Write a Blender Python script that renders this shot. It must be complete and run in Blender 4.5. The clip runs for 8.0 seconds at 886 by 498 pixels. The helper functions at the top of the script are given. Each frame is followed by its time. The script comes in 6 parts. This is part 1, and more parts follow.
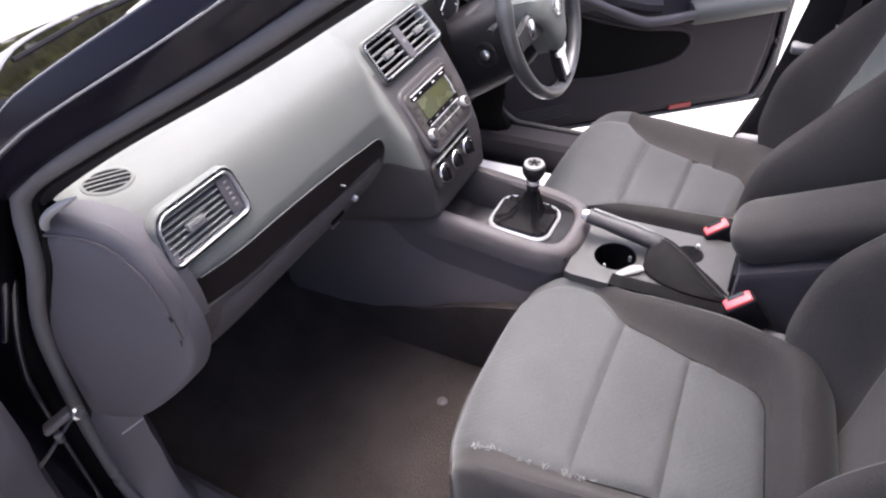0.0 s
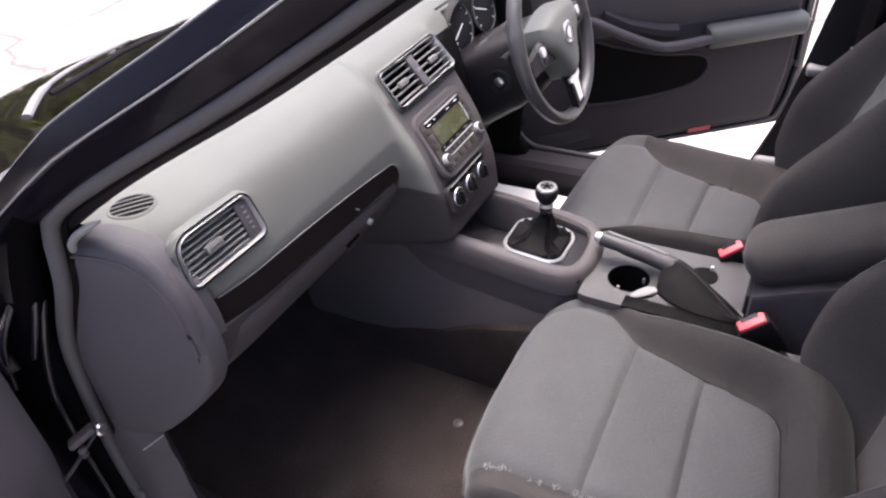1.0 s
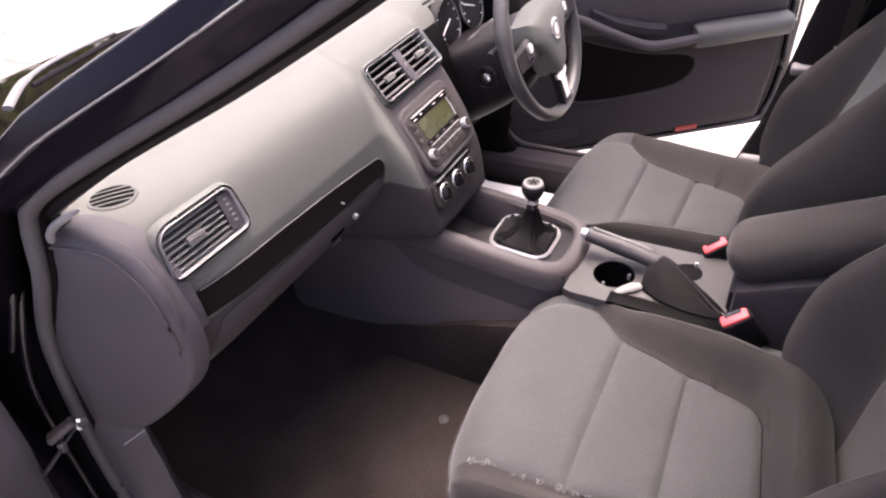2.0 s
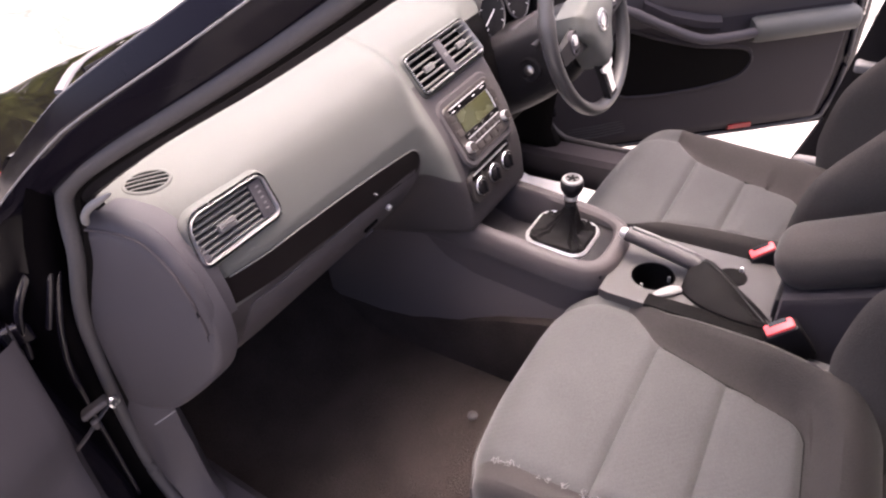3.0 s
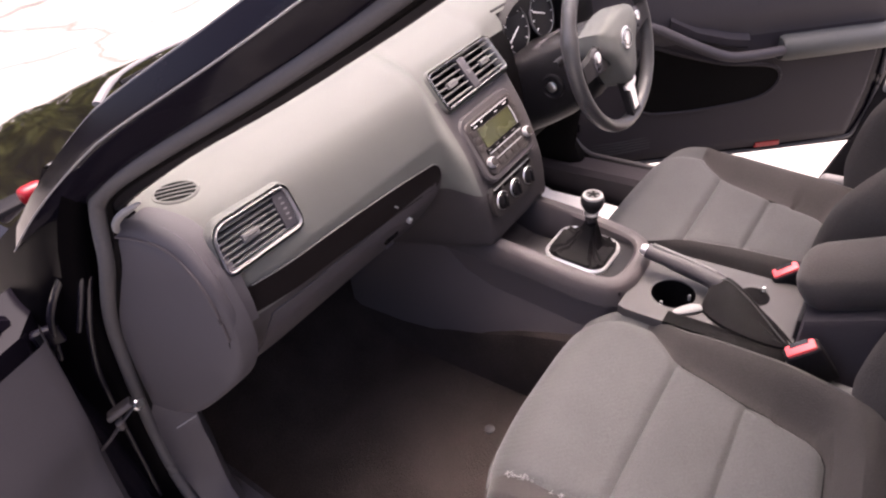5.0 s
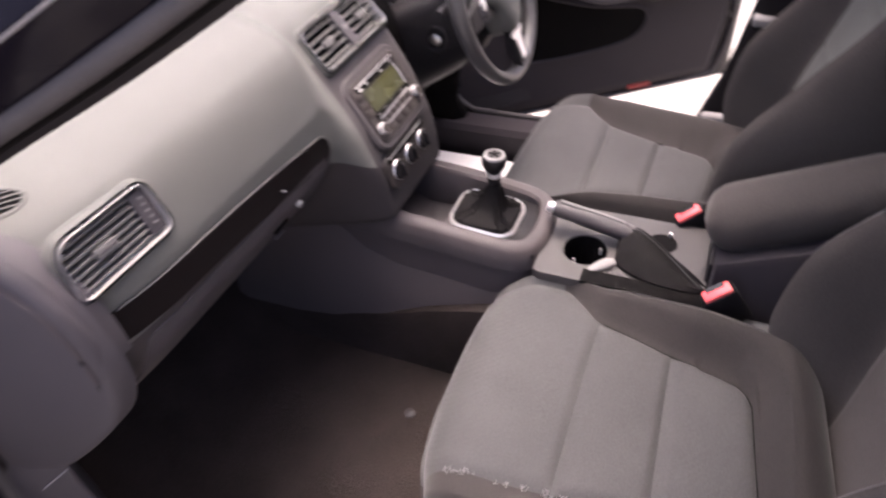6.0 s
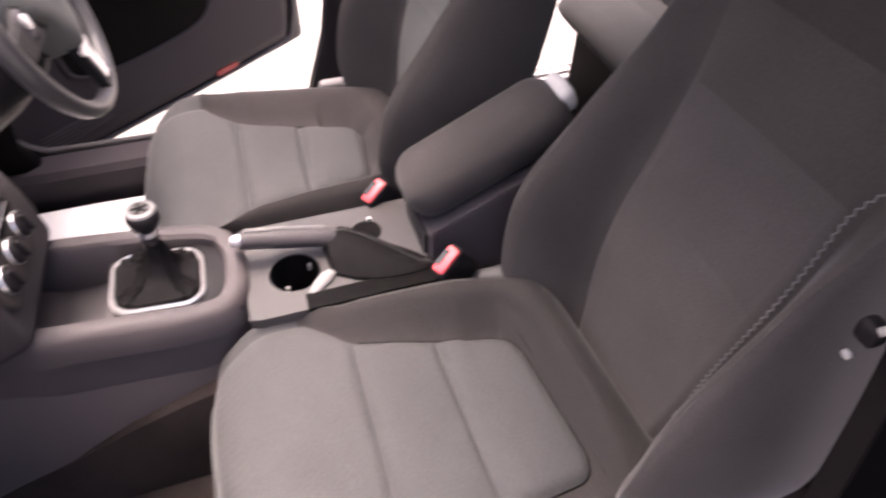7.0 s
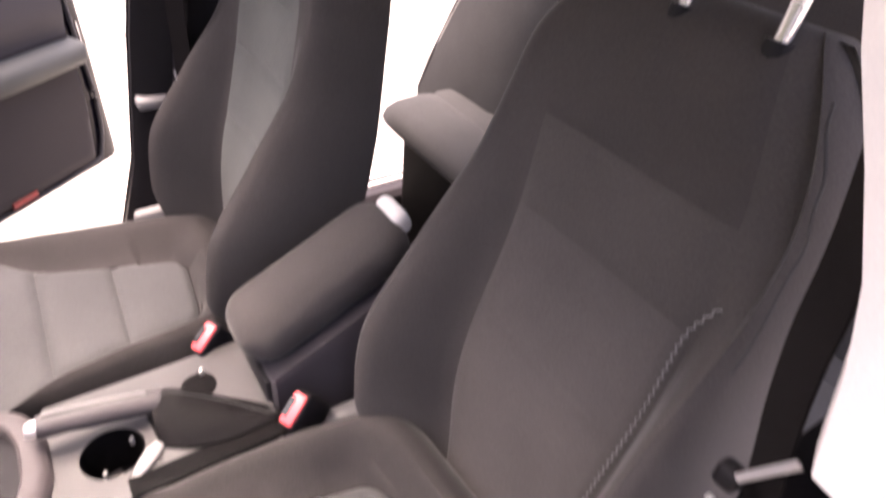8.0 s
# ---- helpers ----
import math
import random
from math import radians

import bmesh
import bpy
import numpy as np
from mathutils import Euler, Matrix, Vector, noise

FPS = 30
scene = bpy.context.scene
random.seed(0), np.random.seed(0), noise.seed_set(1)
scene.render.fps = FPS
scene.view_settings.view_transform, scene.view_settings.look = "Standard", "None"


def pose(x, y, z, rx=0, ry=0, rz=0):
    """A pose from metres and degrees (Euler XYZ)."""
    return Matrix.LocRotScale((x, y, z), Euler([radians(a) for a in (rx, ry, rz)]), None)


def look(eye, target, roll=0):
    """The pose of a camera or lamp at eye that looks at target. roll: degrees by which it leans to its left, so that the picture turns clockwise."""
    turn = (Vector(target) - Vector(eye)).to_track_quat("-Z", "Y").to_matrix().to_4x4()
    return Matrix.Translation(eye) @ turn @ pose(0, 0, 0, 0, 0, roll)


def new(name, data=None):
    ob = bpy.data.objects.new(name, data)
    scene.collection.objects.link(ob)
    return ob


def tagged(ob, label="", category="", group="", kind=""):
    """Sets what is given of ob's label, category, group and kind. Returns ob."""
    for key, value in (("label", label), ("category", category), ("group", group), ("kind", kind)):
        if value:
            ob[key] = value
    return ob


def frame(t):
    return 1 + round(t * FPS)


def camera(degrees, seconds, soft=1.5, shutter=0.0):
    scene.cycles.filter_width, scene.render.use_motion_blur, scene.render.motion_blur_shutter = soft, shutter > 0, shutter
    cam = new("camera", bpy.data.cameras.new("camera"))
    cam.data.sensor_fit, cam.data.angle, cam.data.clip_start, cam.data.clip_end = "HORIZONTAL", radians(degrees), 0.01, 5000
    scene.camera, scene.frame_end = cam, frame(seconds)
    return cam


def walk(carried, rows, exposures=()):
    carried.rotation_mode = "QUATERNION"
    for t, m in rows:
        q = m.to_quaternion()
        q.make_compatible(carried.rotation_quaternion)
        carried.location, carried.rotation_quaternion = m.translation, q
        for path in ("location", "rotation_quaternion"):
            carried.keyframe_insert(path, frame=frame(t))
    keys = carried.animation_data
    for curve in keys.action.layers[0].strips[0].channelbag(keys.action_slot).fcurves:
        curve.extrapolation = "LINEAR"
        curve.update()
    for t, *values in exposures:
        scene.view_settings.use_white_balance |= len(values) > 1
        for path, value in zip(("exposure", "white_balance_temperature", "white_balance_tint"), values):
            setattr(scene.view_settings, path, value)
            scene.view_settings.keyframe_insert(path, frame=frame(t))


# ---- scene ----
cam = camera(71.3, 8.0, soft=2.2, shutter=0.5)
PATH = [
    (0, (-1.006, -0.391, 1.461), (0.294, 0.405, 0.166), -6.3),
    (0.5, (-0.999, -0.401, 1.459), (0.273, 0.427, 0.157), -6.8),
    (1, (-1.012, -0.424, 1.469), (0.295, 0.466, 0.245), -8.2),
    (1.5, (-1.012, -0.447, 1.46), (0.317, 0.425, 0.246), -8.1),
    (1.7, (-1.014, -0.435, 1.463), (0.316, 0.419, 0.237), -7.4),
    (2.8, (-0.993, -0.429, 1.449), (0.268, 0.508, 0.211), -7.6),
    (3, (-0.989, -0.439, 1.451), (0.248, 0.534, 0.216), -8.3),
    (3.5, (-0.988, -0.444, 1.443), (0.227, 0.541, 0.197), -8.5),
    (4, (-0.99, -0.452, 1.45), (0.224, 0.559, 0.224), -8.8),
    (4.2, (-0.989, -0.455, 1.457), (0.221, 0.574, 0.24), -9.1),
    (5.3, (-0.991, -0.455, 1.458), (0.23, 0.593, 0.27), -8.5),
    (5.5, (-0.984, -0.433, 1.454), (0.271, 0.559, 0.254), -7.3),
    (5.8, (-0.951, -0.41, 1.434), (0.345, 0.446, 0.174), -6.6),
    (6, (-0.922, -0.358, 1.418), (0.403, 0.326, 0.084), -6.7),
    (6.2, (-0.885, -0.274, 1.39), (0.514, 0.159, 0.028), -4.1),
    (6.5, (-0.816, -0.248, 1.378), (0.636, -0.196, 0.003), -2.3),
    (6.8, (-0.777, -0.215, 1.354), (0.593, -0.505, -0.074), -1.2),
    (7, (-0.753, -0.216, 1.37), (0.561, -0.663, -0.070), 1.2),
    (7.2, (-0.739, -0.21, 1.358), (0.543, -0.809, -0.055), 4.3),
    (7.5, (-0.716, -0.226, 1.375), (0.545, -0.954, 0.004), 4.2),
    (7.9, (-0.686, -0.258, 1.388), (0.564, -1.168, 0.12), 5.9),
    (8, (-0.676, -0.274, 1.392), (0.603, -1.197, 0.162), 5.2),
]
EXPOSURES = [(0.0, 2.36, 5850, 16), (1.0, 2.0, 6000, 18), (1.6, 2.13, 6300, 23), (3.0, 2.28, 6550, 27), (4.2, 2.28, 6550, 27), (5.5, 1.98, 6650, 27), (6.0, 2.0, 6500, 26), (7.0, 2.3, 6650, 27), (7.5, 2.3, 6950, 28), (8.0, 2.75, 6900, 27)]
walk(cam, [(t, look(eye, target, roll)) for t, eye, target, roll in PATH], EXPOSURES)

# ---- world and sun ----
world = bpy.data.worlds.new("sky")
scene.world = world
world.use_nodes = True
wn = world.node_tree
wn.nodes.clear()
sky = wn.nodes.new("ShaderNodeTexSky")
sky.sky_type = "NISHITA"
sky.sun_disc = False
sky.sun_elevation = radians(74)
sky.sun_rotation = radians(65)
sky.dust_density = 8.0
sky.air_density = 0.8
sky.ozone_density = 0.3
bg = wn.nodes.new("ShaderNodeBackground")
bg.inputs["Strength"].default_value = 0.15
wo = wn.nodes.new("ShaderNodeOutputWorld")
wn.links.new(sky.outputs[0], bg.inputs[0])
wn.links.new(bg.outputs[0], wo.inputs[0])
sun = new("sun", bpy.data.lights.new("sun", "SUN"))
sun.data.energy, sun.data.angle, sun.data.color = 0.6, radians(50), (1.0, 0.95, 0.88)
sun.matrix_world = look((0, 0, 10), (0 - 10 * math.cos(radians(74)) * math.sin(radians(65)), -10 * math.cos(radians(74)) * math.cos(radians(65)), 10 - 10 * math.sin(radians(74))))


# ---- materials ----
def mat(name, colour, rough=0.6, metal=0.0, grain=400.0, vary=0.12, bump=0.15, depth=0.0006, coat=0.0, blotch=6.0, weave=0.0, spec=0.5):
    """A surface with variation at two scales and a fine relief."""
    m = bpy.data.materials.new(name)
    m.use_nodes = True
    t = m.node_tree
    b = t.nodes["Principled BSDF"]
    b.inputs["Metallic"].default_value = metal
    b.inputs["Coat Weight"].default_value = coat
    b.inputs["Coat Roughness"].default_value = 0.03
    b.inputs["Specular IOR Level"].default_value = spec
    co = t.nodes.new("ShaderNodeTexCoord")
    big = t.nodes.new("ShaderNodeTexNoise")
    big.inputs["Scale"].default_value = blotch
    big.inputs["Detail"].default_value = 5
    fine = t.nodes.new("ShaderNodeTexNoise")
    fine.inputs["Scale"].default_value = grain
    fine.inputs["Detail"].default_value = 2
    for n in (big, fine):
        t.links.new(co.outputs["Object"], n.inputs["Vector"])
    add = t.nodes.new("ShaderNodeMath")
    add.operation = "ADD"
    t.links.new(big.outputs["Fac"], add.inputs[0])
    t.links.new(fine.outputs["Fac"], add.inputs[1])
    rng = t.nodes.new("ShaderNodeMapRange")
    rng.inputs["From Min"].default_value, rng.inputs["From Max"].default_value = 0.65, 1.35
    rng.inputs["To Min"].default_value, rng.inputs["To Max"].default_value = 1 - vary, 1 + vary
    t.links.new(add.outputs[0], rng.inputs["Value"])
    mul = t.nodes.new("ShaderNodeVectorMath")
    mul.operation = "SCALE"
    mul.inputs[0].default_value = colour[:3]
    t.links.new(rng.outputs[0], mul.inputs["Scale"])
    t.links.new(mul.outputs[0], b.inputs["Base Color"])
    rr = t.nodes.new("ShaderNodeMapRange")
    rr.inputs["From Min"].default_value, rr.inputs["From Max"].default_value = 0.3, 0.7
    rr.inputs["To Min"].default_value, rr.inputs["To Max"].default_value = max(0.02, rough - 0.06), min(1, rough + 0.06)
    t.links.new(big.outputs["Fac"], rr.inputs["Value"])
    t.links.new(rr.outputs[0], b.inputs["Roughness"])
    if bump > 0:
        bp = t.nodes.new("ShaderNodeBump")
        bp.inputs["Strength"].default_value = bump
        bp.inputs["Distance"].default_value = depth
        height = fine.outputs["Fac"]
        if weave > 0:
            wv = t.nodes.new("ShaderNodeTexWave")
            wv.inputs["Scale"].default_value = weave
            wv.bands_direction = "DIAGONAL"
            wv.inputs["Distortion"].default_value = 1.2
            wv.inputs["Detail"].default_value = 2
            t.links.new(co.outputs["Object"], wv.inputs["Vector"])
            ad = t.nodes.new("ShaderNodeMath")
            ad.operation = "ADD"
            sf = t.nodes.new("ShaderNodeMath")
            sf.operation = "MULTIPLY"
            sf.inputs[1].default_value = 0.2
            t.links.new(wv.outputs["Fac"], sf.inputs[0])
            t.links.new(sf.outputs[0], ad.inputs[0])
            t.links.new(fine.outputs["Fac"], ad.inputs[1])
            height = ad.outputs[0]
        t.links.new(height, bp.inputs["Height"])
        t.links.new(bp.outputs[0], b.inputs["Normal"])
    return m


M_FABRIC = mat("grey_fabric", (0.0565, 0.0565, 0.0565), 0.95, grain=330, vary=0.18, bump=0.5, depth=0.0012, blotch=9, spec=0.2, weave=48)
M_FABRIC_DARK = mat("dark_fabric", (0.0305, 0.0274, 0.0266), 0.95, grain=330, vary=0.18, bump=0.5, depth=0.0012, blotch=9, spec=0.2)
# DIM, DUSK and MID: one seat fabric, with differing light put into the colour
M_FABRIC_DIM = mat("half_lit_fabric", (0.052, 0.047, 0.0445), 0.95, grain=330, vary=0.18, bump=0.5, depth=0.0012, blotch=9, spec=0.2)
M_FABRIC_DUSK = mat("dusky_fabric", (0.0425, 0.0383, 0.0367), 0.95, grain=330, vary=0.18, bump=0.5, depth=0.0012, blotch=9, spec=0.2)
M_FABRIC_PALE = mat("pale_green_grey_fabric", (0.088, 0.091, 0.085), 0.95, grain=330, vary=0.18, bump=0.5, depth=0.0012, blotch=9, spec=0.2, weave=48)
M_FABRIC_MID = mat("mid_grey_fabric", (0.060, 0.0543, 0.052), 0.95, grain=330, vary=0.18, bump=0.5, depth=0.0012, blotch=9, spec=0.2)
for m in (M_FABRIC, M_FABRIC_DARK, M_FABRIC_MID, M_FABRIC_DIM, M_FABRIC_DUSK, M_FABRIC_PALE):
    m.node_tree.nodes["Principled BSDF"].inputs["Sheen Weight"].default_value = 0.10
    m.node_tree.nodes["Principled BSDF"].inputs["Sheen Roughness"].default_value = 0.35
# extra sheen adds brightness at the passenger's outer shoulder
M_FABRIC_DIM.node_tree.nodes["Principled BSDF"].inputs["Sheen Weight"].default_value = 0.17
M_SEAM = mat("seam_thread", (0.03, 0.03, 0.03), 0.9)
M_STITCH = mat("pale_stitching", (0.15, 0.146, 0.146), 0.85)
M_DASH = mat("soft_dash_plastic", (0.096, 0.0975, 0.091), 0.6, grain=900, vary=0.08, bump=0.35, depth=0.0007, blotch=3, spec=0.25)
M_LINING = mat("door_lining_plastic", (0.035, 0.031, 0.035), 0.62, grain=800, vary=0.1, bump=0.3, depth=0.0006, blotch=4, spec=0.15)
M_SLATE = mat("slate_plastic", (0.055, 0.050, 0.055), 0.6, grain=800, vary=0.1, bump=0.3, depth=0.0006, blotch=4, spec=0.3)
M_PLASTIC = mat("charcoal_plastic", (0.041, 0.0365, 0.038), 0.55, grain=800, vary=0.1, bump=0.3, depth=0.0006, blotch=4, spec=0.35)
M_DARK = mat("black_plastic", (0.011, 0.010, 0.011), 0.5, grain=800, vary=0.15, bump=0.2, spec=0.12)
M_STRIP = mat("gloss_black_strip", (0.010, 0.008, 0.008), 0.34, bump=0.0, vary=0.1, spec=0.04)
M_LOWER = mat("shaded_dash_plastic", (0.040, 0.0355, 0.0365), 0.6, grain=800, vary=0.1, bump=0.3, depth=0.0006, blotch=4, spec=0.2)
M_LID = mat("console_rim_plastic", (0.056, 0.0485, 0.0495), 0.6, grain=800, vary=0.1, bump=0.3, depth=0.0006, blotch=4, spec=0.25)
M_SLAT = mat("vent_slat_plastic", (0.11, 0.107, 0.105), 0.55, grain=800, vary=0.08, bump=0.15, spec=0.3)
M_ENAMEL = mat("gloss_black_enamel", (0.008, 0.007, 0.010), 0.14, bump=0.0, vary=0.1, blotch=2, spec=0.4)
M_TUNNEL = mat("tunnel_plastic", (0.064, 0.0545, 0.0555), 0.6, grain=800, vary=0.1, bump=0.3, depth=0.0006, blotch=4, spec=0.25)
M_DECK = mat("grey_console_plastic", (0.026, 0.0235, 0.0233), 0.55, grain=700, bump=0.25, vary=0.1)
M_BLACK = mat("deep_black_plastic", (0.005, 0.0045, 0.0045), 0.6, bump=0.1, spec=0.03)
M_GLOSS = mat("piano_black", (0.012, 0.011, 0.012), 0.18, bump=0.0, vary=0.05)
M_PAINT = mat("black_car_paint", (0.006, 0.005, 0.008), 0.16, coat=0.0, bump=0.0, vary=0.1, blotch=2, spec=0.11)
M_BONNET = mat("black_bonnet_paint", (0.006, 0.005, 0.006), 0.1, coat=0.6, bump=0.0, vary=0.1, blotch=2)
M_JAMB = mat("dulled_black_jamb", (0.0018, 0.0015, 0.002), 0.4, bump=0.0, vary=0.1, blotch=2, spec=0.01)
M_RUBBER = mat("rubber_seal", (0.048, 0.045, 0.047), 0.7, grain=300, bump=0.15)
M_CHROME = mat("satin_chrome", (0.78, 0.77, 0.77), 0.3, metal=0.8, bump=0.0, vary=0.04)
M_SILVER = mat("silver_plastic", (0.17, 0.165, 0.163), 0.6, metal=0.0, bump=0.1, vary=0.06)
M_CARPET = mat("dark_carpet", (0.032, 0.0257, 0.0239), 1.0, grain=350, vary=0.32, bump=1.0, depth=0.004, blotch=9, spec=0.0)
M_PAPER = mat("white_plastic_film", (0.88, 0.87, 0.86), 0.4, grain=200, vary=0.04, bump=0.1, blotch=10, coat=1.0)
M_RED = mat("red_plastic", (0.80, 0.085, 0.095), 0.4, bump=0.05, vary=0.06)
M_REFLECT = mat("red_reflector", (0.26, 0.004, 0.008), 0.3, bump=0.0, vary=0.1)
M_LCD = mat("olive_display", (0.036, 0.037, 0.016), 0.25, bump=0.0, vary=0.05)
M_PANEL = mat("radio_panel", (0.030, 0.0255, 0.0235), 0.42, bump=0.1, spec=0.3)
M_HEADLINER = mat("pale_headliner", (0.5, 0.49, 0.47), 0.95, grain=500, bump=0.3)
M_PALE = mat("blown_out_trim", (0.72, 0.69, 0.66), 0.6, grain=500, bump=0.2, vary=0.05)
M_WEB = mat("black_webbing", (0.0085, 0.007, 0.007), 0.85, grain=900, bump=0.5, weave=300, spec=0.1)
M_STEEL = mat("bare_steel", (0.6, 0.6, 0.6), 0.3, metal=1.0, bump=0.05)
M_RIM = mat("worn_rim_leather", (0.04, 0.038, 0.038), 0.36, grain=600, vary=0.2, bump=0.2, depth=0.0005, spec=0.6)
M_LEATHER = mat("black_leather", (0.006, 0.0053, 0.0055), 0.6, grain=500, vary=0.15, bump=0.4, depth=0.0008, spec=0.06)


def glass():
    m = bpy.data.materials.new("clear_glass")
    m.use_nodes = True
    b = m.node_tree.nodes["Principled BSDF"]
    b.inputs["Base Color"].default_value = (0.92, 0.96, 0.94, 1)
    b.inputs["Roughness"].default_value = 0.0
    b.inputs["Transmission Weight"].default_value = 1.0
    b.inputs["IOR"].default_value = 1.05
    return m


def concrete():
    m = mat("pale_concrete", (0.44, 0.42, 0.38), 0.9, grain=60, vary=0.15, bump=0.4, depth=0.004, blotch=0.6)
    t = m.node_tree
    b = t.nodes["Principled BSDF"]
    src = b.inputs["Base Color"].links[0].from_socket
    co = t.nodes.new("ShaderNodeTexCoord")
    nz = t.nodes.new("ShaderNodeTexNoise")
    nz.inputs["Scale"].default_value = 1.1
    nz.inputs["Detail"].default_value = 6
    t.links.new(co.outputs["Object"], nz.inputs["Vector"])
    mixv = t.nodes.new("ShaderNodeVectorMath")
    mixv.operation = "MULTIPLY_ADD"
    mixv.inputs[1].default_value = (0.9, 0.9, 0.9)
    t.links.new(nz.outputs["Color"], mixv.inputs[0])
    t.links.new(co.outputs["Object"], mixv.inputs[2])
    vo = t.nodes.new("ShaderNodeTexVoronoi")
    vo.feature = "DISTANCE_TO_EDGE"
    vo.inputs["Scale"].default_value = 0.45
    t.links.new(mixv.outputs[0], vo.inputs["Vector"])
    mr = t.nodes.new("ShaderNodeMapRange")
    mr.inputs["From Min"].default_value, mr.inputs["From Max"].default_value = 0.0, 0.06
    mr.inputs["To Min"].default_value, mr.inputs["To Max"].default_value = 0.3, 1.0
    t.links.new(vo.outputs["Distance"], mr.inputs["Value"])
    sc = t.nodes.new("ShaderNodeVectorMath")
    sc.operation = "SCALE"
    t.links.new(src, sc.inputs[0])
    t.links.new(mr.outputs[0], sc.inputs["Scale"])
    t.links.new(sc.outputs[0], b.inputs["Base Color"])
    return m


M_GLASS = glass()
M_GROUND = concrete()
M_LEAF = mat("leaf", (0.12, 0.125, 0.022), 0.7, grain=3, vary=0.4, bump=0.0, blotch=0.7)
M_BARK = mat("bark", (0.12, 0.09, 0.07), 0.9, grain=40, vary=0.3, bump=0.6, depth=0.01)


# ---- mesh helpers ----
def thing(name, label, category, group="", kind="", at=(0, 0, 0)):
    ob = new(name)
    ob.location = at
    ob.empty_display_size = 0.1
    return tagged(ob, label, category, group, kind)


def part(name, bm, material, parent=None, label="", smooth=True, at=None):
    me = bpy.data.meshes.new(name)
    bmesh.ops.recalc_face_normals(bm, faces=bm.faces)
    bm.to_mesh(me)
    bm.free()
    me.materials.append(material)
    for p in me.polygons:
        p.use_smooth = smooth
    if smooth:
        me.set_sharp_from_angle(angle=radians(38))
    ob = new(name, me)
    if at is not None:
        ob.matrix_basis = at
    if parent is not None:
        ob.parent = parent
    if label:
        ob["label"] = label
    return ob


def mesh(verts, faces):
    bm = bmesh.new()
    vs = [bm.verts.new(v) for v in verts]
    for f in faces:
        if len(set(f)) > 2:
            try:
                bm.faces.new([vs[i] for i in f])
            except ValueError:
                pass
    loose = [v for v in bm.verts if not v.link_faces]
    bmesh.ops.delete(bm, geom=loose, context="VERTS")
    return bm


def box(lo, hi, bevel=0.004, m=None, seg=2):
    bm = bmesh.new()
    bmesh.ops.create_cube(bm, size=1)
    for v in bm.verts:
        v.co = Vector([lo[i] + (v.co[i] + 0.5) * (hi[i] - lo[i]) for i in range(3)])
    if bevel > 0:
        bmesh.ops.bevel(bm, geom=bm.edges[:], offset=bevel, segments=seg, profile=0.5, affect="EDGES")
    if m is not None:
        bmesh.ops.transform(bm, matrix=m, verts=bm.verts)
    return bm


def loft(rings, closed=True, caps=True):
    """Skin over a row of rings with the same number of points."""
    n = len(rings[0])
    verts = [p for r in rings for p in r]
    faces = []
    for i in range(len(rings) - 1):
        for j in range(n if closed else n - 1):
            k = (j + 1) % n
            faces.append((i * n + j, i * n + k, (i + 1) * n + k, (i + 1) * n + j))
    if caps and closed:
        faces.append(tuple(range(n)))
        faces.append(tuple((len(rings) - 1) * n + j for j in range(n)))
    return mesh(verts, faces)


def tube(points, radius, sides=12, flat=1.0, caps=True, up=(0, 0, 1)):
    """A tube along points; radius a number or one for each point; flat squeezes it along the normal."""
    pts = [Vector(p) for p in points]
    rad = radius if isinstance(radius, (list, tuple)) else [radius] * len(pts)
    rings = []
    for i, p in enumerate(pts):
        d = (pts[min(i + 1, len(pts) - 1)] - pts[max(i - 1, 0)]).normalized()
        a = d.cross(Vector(up))
        if a.length < 1e-4:
            a = d.cross(Vector((1, 0, 0)))
        a.normalize()
        b = d.cross(a).normalized()
        rings.append([p + a * (rad[i] * math.cos(2 * math.pi * j / sides)) + b * (rad[i] * flat * math.sin(2 * math.pi * j / sides)) for j in range(sides)])
    return loft(rings, True, caps)


def smooth_path(points, steps=8):
    """Catmull-Rom through the points."""
    p = [Vector(q) for q in points]
    out = []
    for i in range(len(p) - 1):
        a, b, c, d = p[max(i - 1, 0)], p[i], p[i + 1], p[min(i + 2, len(p) - 1)]
        for s in range(steps):
            t = s / steps
            out.append(0.5 * (2 * b + (c - a) * t + (2 * a - 5 * b + 4 * c - d) * t * t + (3 * b - a - 3 * c + d) * t ** 3))
    return out + [p[-1]]


def lerp_at(keys, t):
    """Smooth interpolation in a list of (t, value)."""
    if t <= keys[0][0]:
        return keys[0][1]
    for (t0, v0), (t1, v1) in zip(keys, keys[1:]):
        if t <= t1:
            u = (t - t0) / (t1 - t0)
            u = u * u * (3 - 2 * u)
            return v0 + (v1 - v0) * u
    return keys[-1][1]


def curve_at(keys, t):
    """A smooth curve through a list of (t, value), without a wobble at the keys."""
    if t <= keys[0][0]:
        return keys[0][1]
    if t >= keys[-1][0]:
        return keys[-1][1]
    i = next(k for k in range(len(keys) - 1) if t <= keys[k + 1][0])
    d = [(b[1] - a[1]) / (b[0] - a[0]) for a, b in zip(keys, keys[1:])]

    def slope(k):
        if k == 0 or k == len(keys) - 1:
            return d[0] if k == 0 else d[-1]
        return 0.0 if d[k - 1] * d[k] <= 0 else 2 * d[k - 1] * d[k] / (d[k - 1] + d[k])

    (t0, v0), (t1, v1) = keys[i], keys[i + 1]
    h = t1 - t0
    u = (t - t0) / h
    return v0 * (1 + 2 * u) * (1 - u) ** 2 + h * slope(i) * u * (1 - u) ** 2 + v1 * u * u * (3 - 2 * u) + h * slope(i + 1) * u * u * (u - 1)


